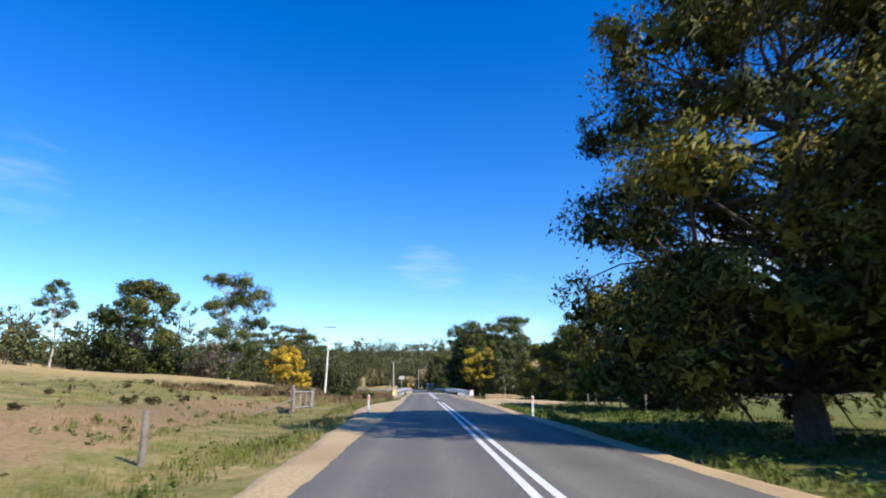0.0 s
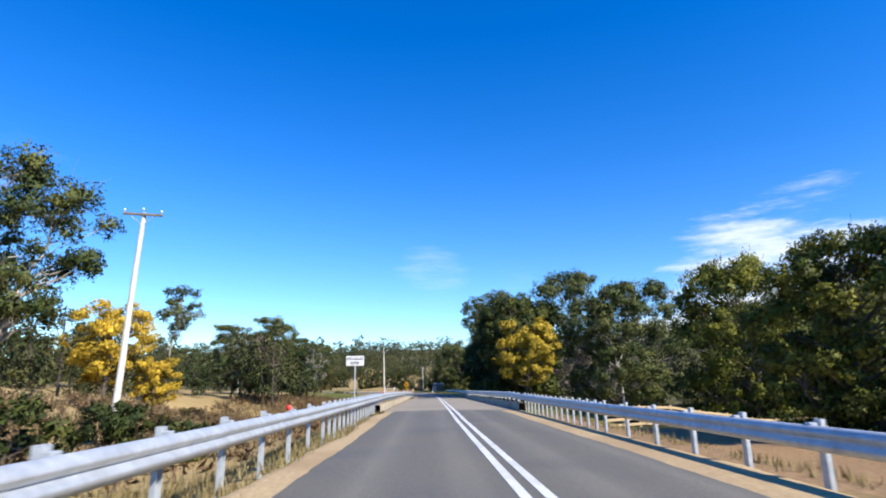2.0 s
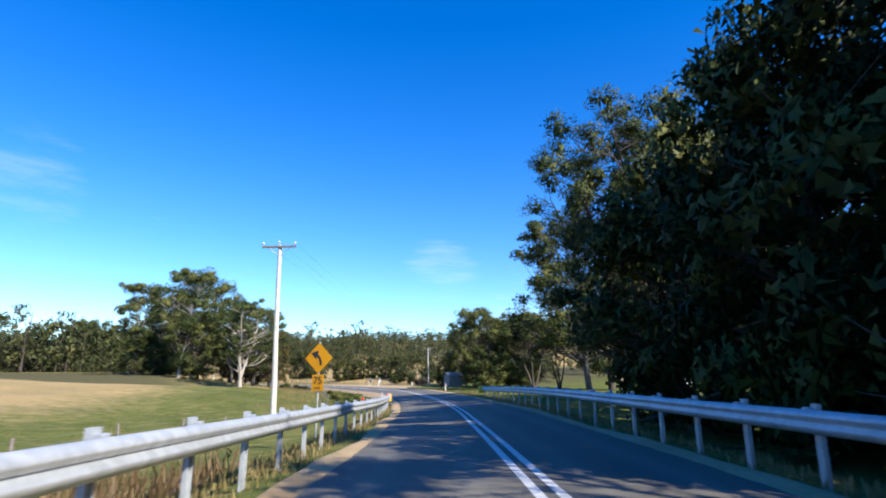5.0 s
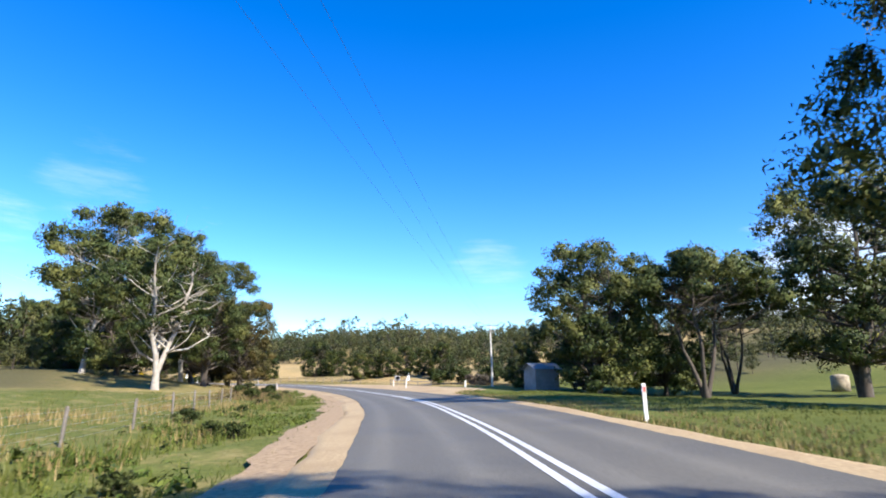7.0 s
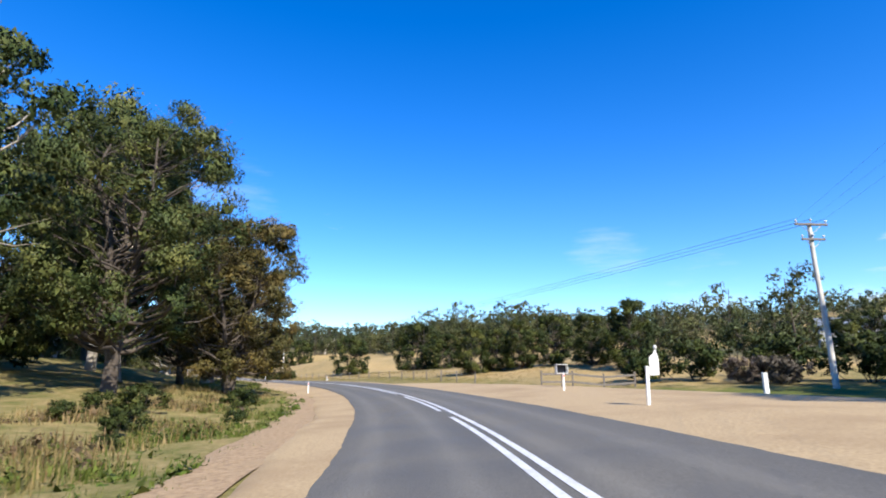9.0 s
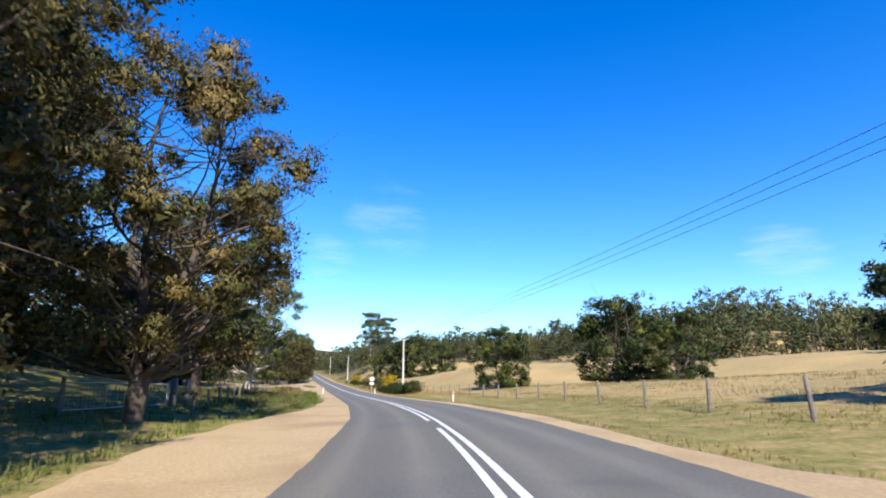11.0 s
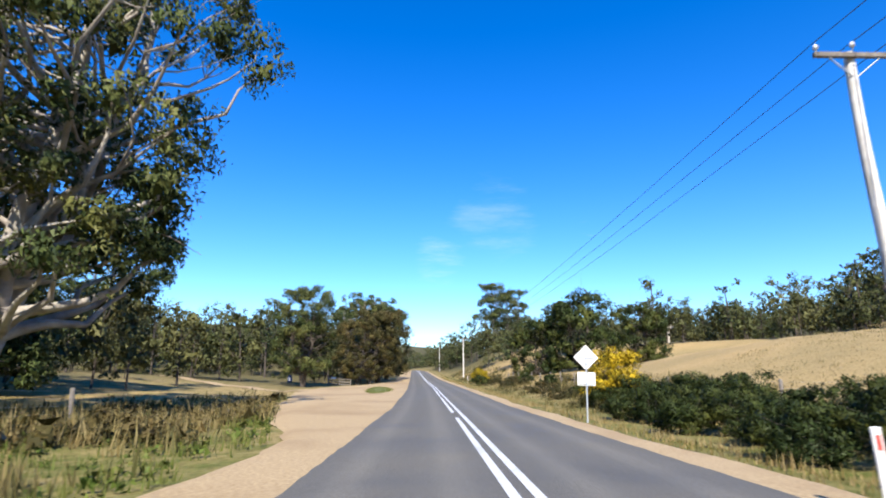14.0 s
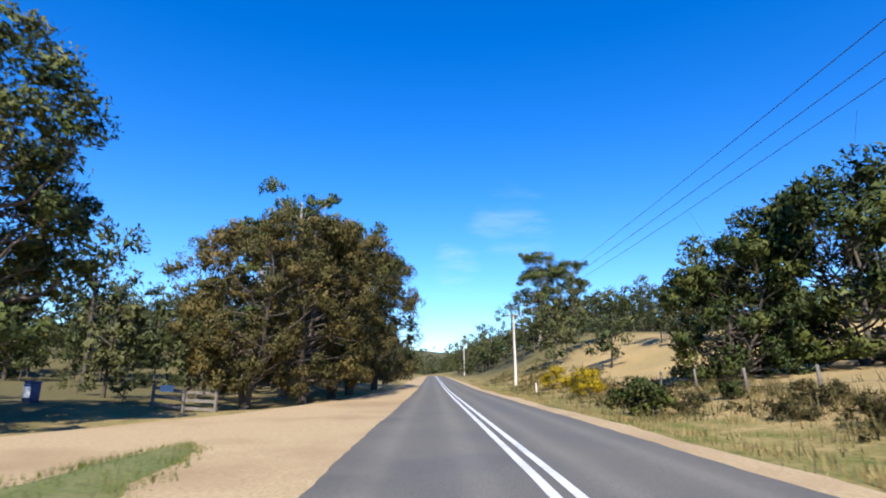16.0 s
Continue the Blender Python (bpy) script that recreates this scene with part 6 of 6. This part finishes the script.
tufts("cutting_scrub", "rough brown-green growth on the cutting", band(6500, 404, 540, 5.5, 17, gr, 0.1), gr, (0.15, 0.6), "rank_grass", 8, 0.22, 0.6, 0.014)
tufts("dry_verge_grass", "dry yellow grass in the hill paddock", band(8000, 296, 420, 13, 30, gr), gr, (0.08, 0.22), "dry_grass", 5, 0.2)

tufts("verge_grass", "short green grass on the island strip", tuple(at(427 + 19 * (q := gr.random(2600)), -5.6 - 0.8 * q * q + 1.3 * (2 * gr.random(2600) - 1) * np.sqrt(np.sin(q * np.pi)))[:, :2].T), gr, (0.07, 0.24), "green_grass", 7, 0.14)

# the green island between the road and the lay-by
s = np.linspace(427, 446, 24)
cu = -5.6 - 0.8 * ((s - 427) / 19) ** 2
hw = (1.1 + 0.25 * np.sin(s * 1.9) * np.sin(s * 0.8)) * np.sqrt(np.clip(np.sin((s - 427) / 19 * np.pi), 0, 1)) + 0.05
P = np.stack([at(s, cu + f * hw, -0.07 + 0.075 * (1 - f * f)) for f in (-1, -0.5, 0, 0.5, 1)], 1).reshape(-1, 3)
i = (np.arange(23)[:, None] * 5 + np.arange(4)[None]).ravel()
MAT["turf"] = surface("turf", (0.06, 0.075, 0.015), (0.15, 0.165, 0.04), 9, 0.9, 1.0, bump=0.6, bump_d=0.05, stain=(0.19, 0.165, 0.06))
tagged(new("grass_island", mesh_np("grass_island", P, np.stack([i, i + 1, i + 6, i + 5], 1), MAT["turf"], True)), "green grass strip between road and lay-by", "grass", kind="structure")


MAT["weed_leaf"] = leaf_material("weed_leaf", (0.03, 0.055, 0.01), (0.105, 0.155, 0.03), (0.2, 0.21, 0.05), 0.6, 0.15, 0.7)
MAT["fern_brown"] = leaf_material("fern_brown", (0.06, 0.04, 0.024), (0.17, 0.118, 0.07), (0.27, 0.2, 0.11), 0.6, 0.12, 0.6)
weeds("green_weeds", "lush green weeds on the roadside bank", band(1500, 188, 292, -10.5, -5.6, gr, -0.2), gr, (0.14, 0.45), "weed_leaf", 0.06, 26)
weeds("green_weeds", "green weeds and docks along the shady verge", band(900, -8, 36, 4.0, 11, gr, 0.0), gr, (0.12, 0.4), "weed_leaf", 0.05, 24)
weeds("green_weeds", "green weeds along the paddock edge", band(700, -8, 50, -13, -4.5, gr, 0.4), gr, (0.1, 0.32), "weed_leaf", 0.05, 22)
weeds("green_weeds", "bright green weeds at the foot of the fence", band(1100, 328, 412, -12, -5.2, gr, 0.0), gr, (0.12, 0.38), "weed_leaf", 0.05, 22)
weeds("brown_undergrowth", "rusty brown bracken and dead brush by the creek", band(1700, 42, 150, -25, -6.5, gr, 0.0), gr, (0.25, 0.8), "fern_brown", 0.08, 26)
weeds("brown_undergrowth", "tangled brown growth along the fence", band(900, 336, 424, -16, -7.5, gr, 0.5), gr, (0.2, 0.6), "scrub_leaf", 0.07, 26)
weeds("brown_undergrowth", "tall grey-brown dead stalks along the fence", band(900, 384, 412, -11.5, -7.2, gr, 0.2), gr, (0.3, 0.75), "scrub_leaf", 0.06, 30, 1.3)
tufts("dry_verge_grass", "tall dry stalks along the fence", band(1800, 382, 412, -12, -7.0, gr, 0.2), gr, (0.35, 0.85), "dry_grass", 7, 0.12)
weeds("brown_undergrowth", "tangled brown and olive growth on the cutting", band(1600, 398, 530, 7.0, 15, gr, 0.3), gr, (0.2, 0.65), "scrub_leaf", 0.07, 26)
weeds("brown_undergrowth", "dry tussocks and thistles in the paddock", band(500, 0, 60, -32, -14, gr, 0.8), gr, (0.12, 0.4), "fern_brown", 0.07, 18)
weeds("brown_undergrowth", "brown weeds and stalks on the bend", band(500, 236, 290, -15, -8, gr, 0.9), gr, (0.2, 0.55), "fern_brown", 0.07, 20)


def shrub_proto(name, label, seed, mat, H=1.5, R=1.2, clumps=20, leaves=120, leaf=0.095):
    return tree_proto(name, label, "shrub", "brown_bark", mat, seed=seed, H=H, R=R, trunk=0.05, clear=0.02, clumps=clumps, clump_r=R * 0.33, leaves=leaves, leaf=leaf, fork=0.05, stems=3, twigs=0)


def shrubs(proto, spots):
    place_tree(proto, spots)


def row(n, s0, s1, u0, u1, r, sc=(0.6, 1.2)):
    s, u = s0 + (s1 - s0) * r.random(n), u0 + (u1 - u0) * r.random(n)
    p = at(s, u)
    return [(float(a[0]), float(a[1]), float(sc[0] + (sc[1] - sc[0]) * q), float(360 * w)) for a, q, w in zip(p, r.random(n), r.random(n))]


S = shrub_proto("green_shrub", "leafy dark-green shrub beside the road", 41, "dense_leaf", 1.6, 1.2, 30, 240, 0.05)
line = [(-86.6 - 15.5 * k + 1.1 * gr.normal(), 361.0 + 16.6 * k + 1.1 * gr.normal(), 0.55 + 0.55 * gr.random(), 360 * gr.random()) for k in np.linspace(0.12, 1.1, 26)]
shrubs(S, line + [(-86.4, 362.4, 1.25, 10), (-88.4, 363.6, 0.8, 100), (-92.5, 367.0, 0.9, 30)])
S = shrub_proto("dark_shrub", "low dark-green shrub beside the road", 42, "dense_leaf")
shrubs(S, row(14, 196, 272, -10.5, -6.3, gr, (0.22, 0.45)) + row(4, 410, 470, 8.5, 12, gr, (0.5, 0.9)) + [(-139.7, 412.0, 1.0, 0), (-12.5, 291, 1.6, 30), (-9, 291, 1.9, 80), (-3.5, 290, 1.9, 140), (0.5, 286, 1.9, 40), (3.0, 285, 2.2, 200)] + row(7, 248, 290, -13.5, -7.6, gr, (0.4, 0.8)) + row(6, 60, 110, -14, -8, gr, (0.6, 1.2)))
S = shrub_proto("scrub_bush", "low brownish-olive scrub along the fence line", 45, "scrub_leaf", 1.4, 1.3, 20, 80, 0.1)
shrubs(S, row(34, 402, 470, 7.6, 11.5, gr, (0.28, 0.62)) + row(26, 6, 52, -30, -13, gr, (0.14, 0.34)) + row(16, 40, 92, -20, -8.5, gr, (0.25, 0.55)) + [(12.4, 11.0, 0.8, 0), (13.5, 7.5, 0.6, 50)])
S = shrub_proto("gorse_bush", "bright yellow flowering gorse bush", 43, "gorse_bloom", 2.3, 1.5, 34, 260, 0.06)
shrubs(S, [(-104.2, 379.9, 1.25, 0), (-150.5, 425.5, 0.8, 10), (-160, 436, 0.9, 50)])
S = shrub_proto("brown_shrub", "purplish-brown leafless shrub by the verge", 44, "twig", 2.2, 1.7, 26, 110, 0.14)
shrubs(S, [(-4.6, 285.5, 0.85, 0), (-6.4, 287.0, 0.8, 70), (20, 122, 1.0, 200)])
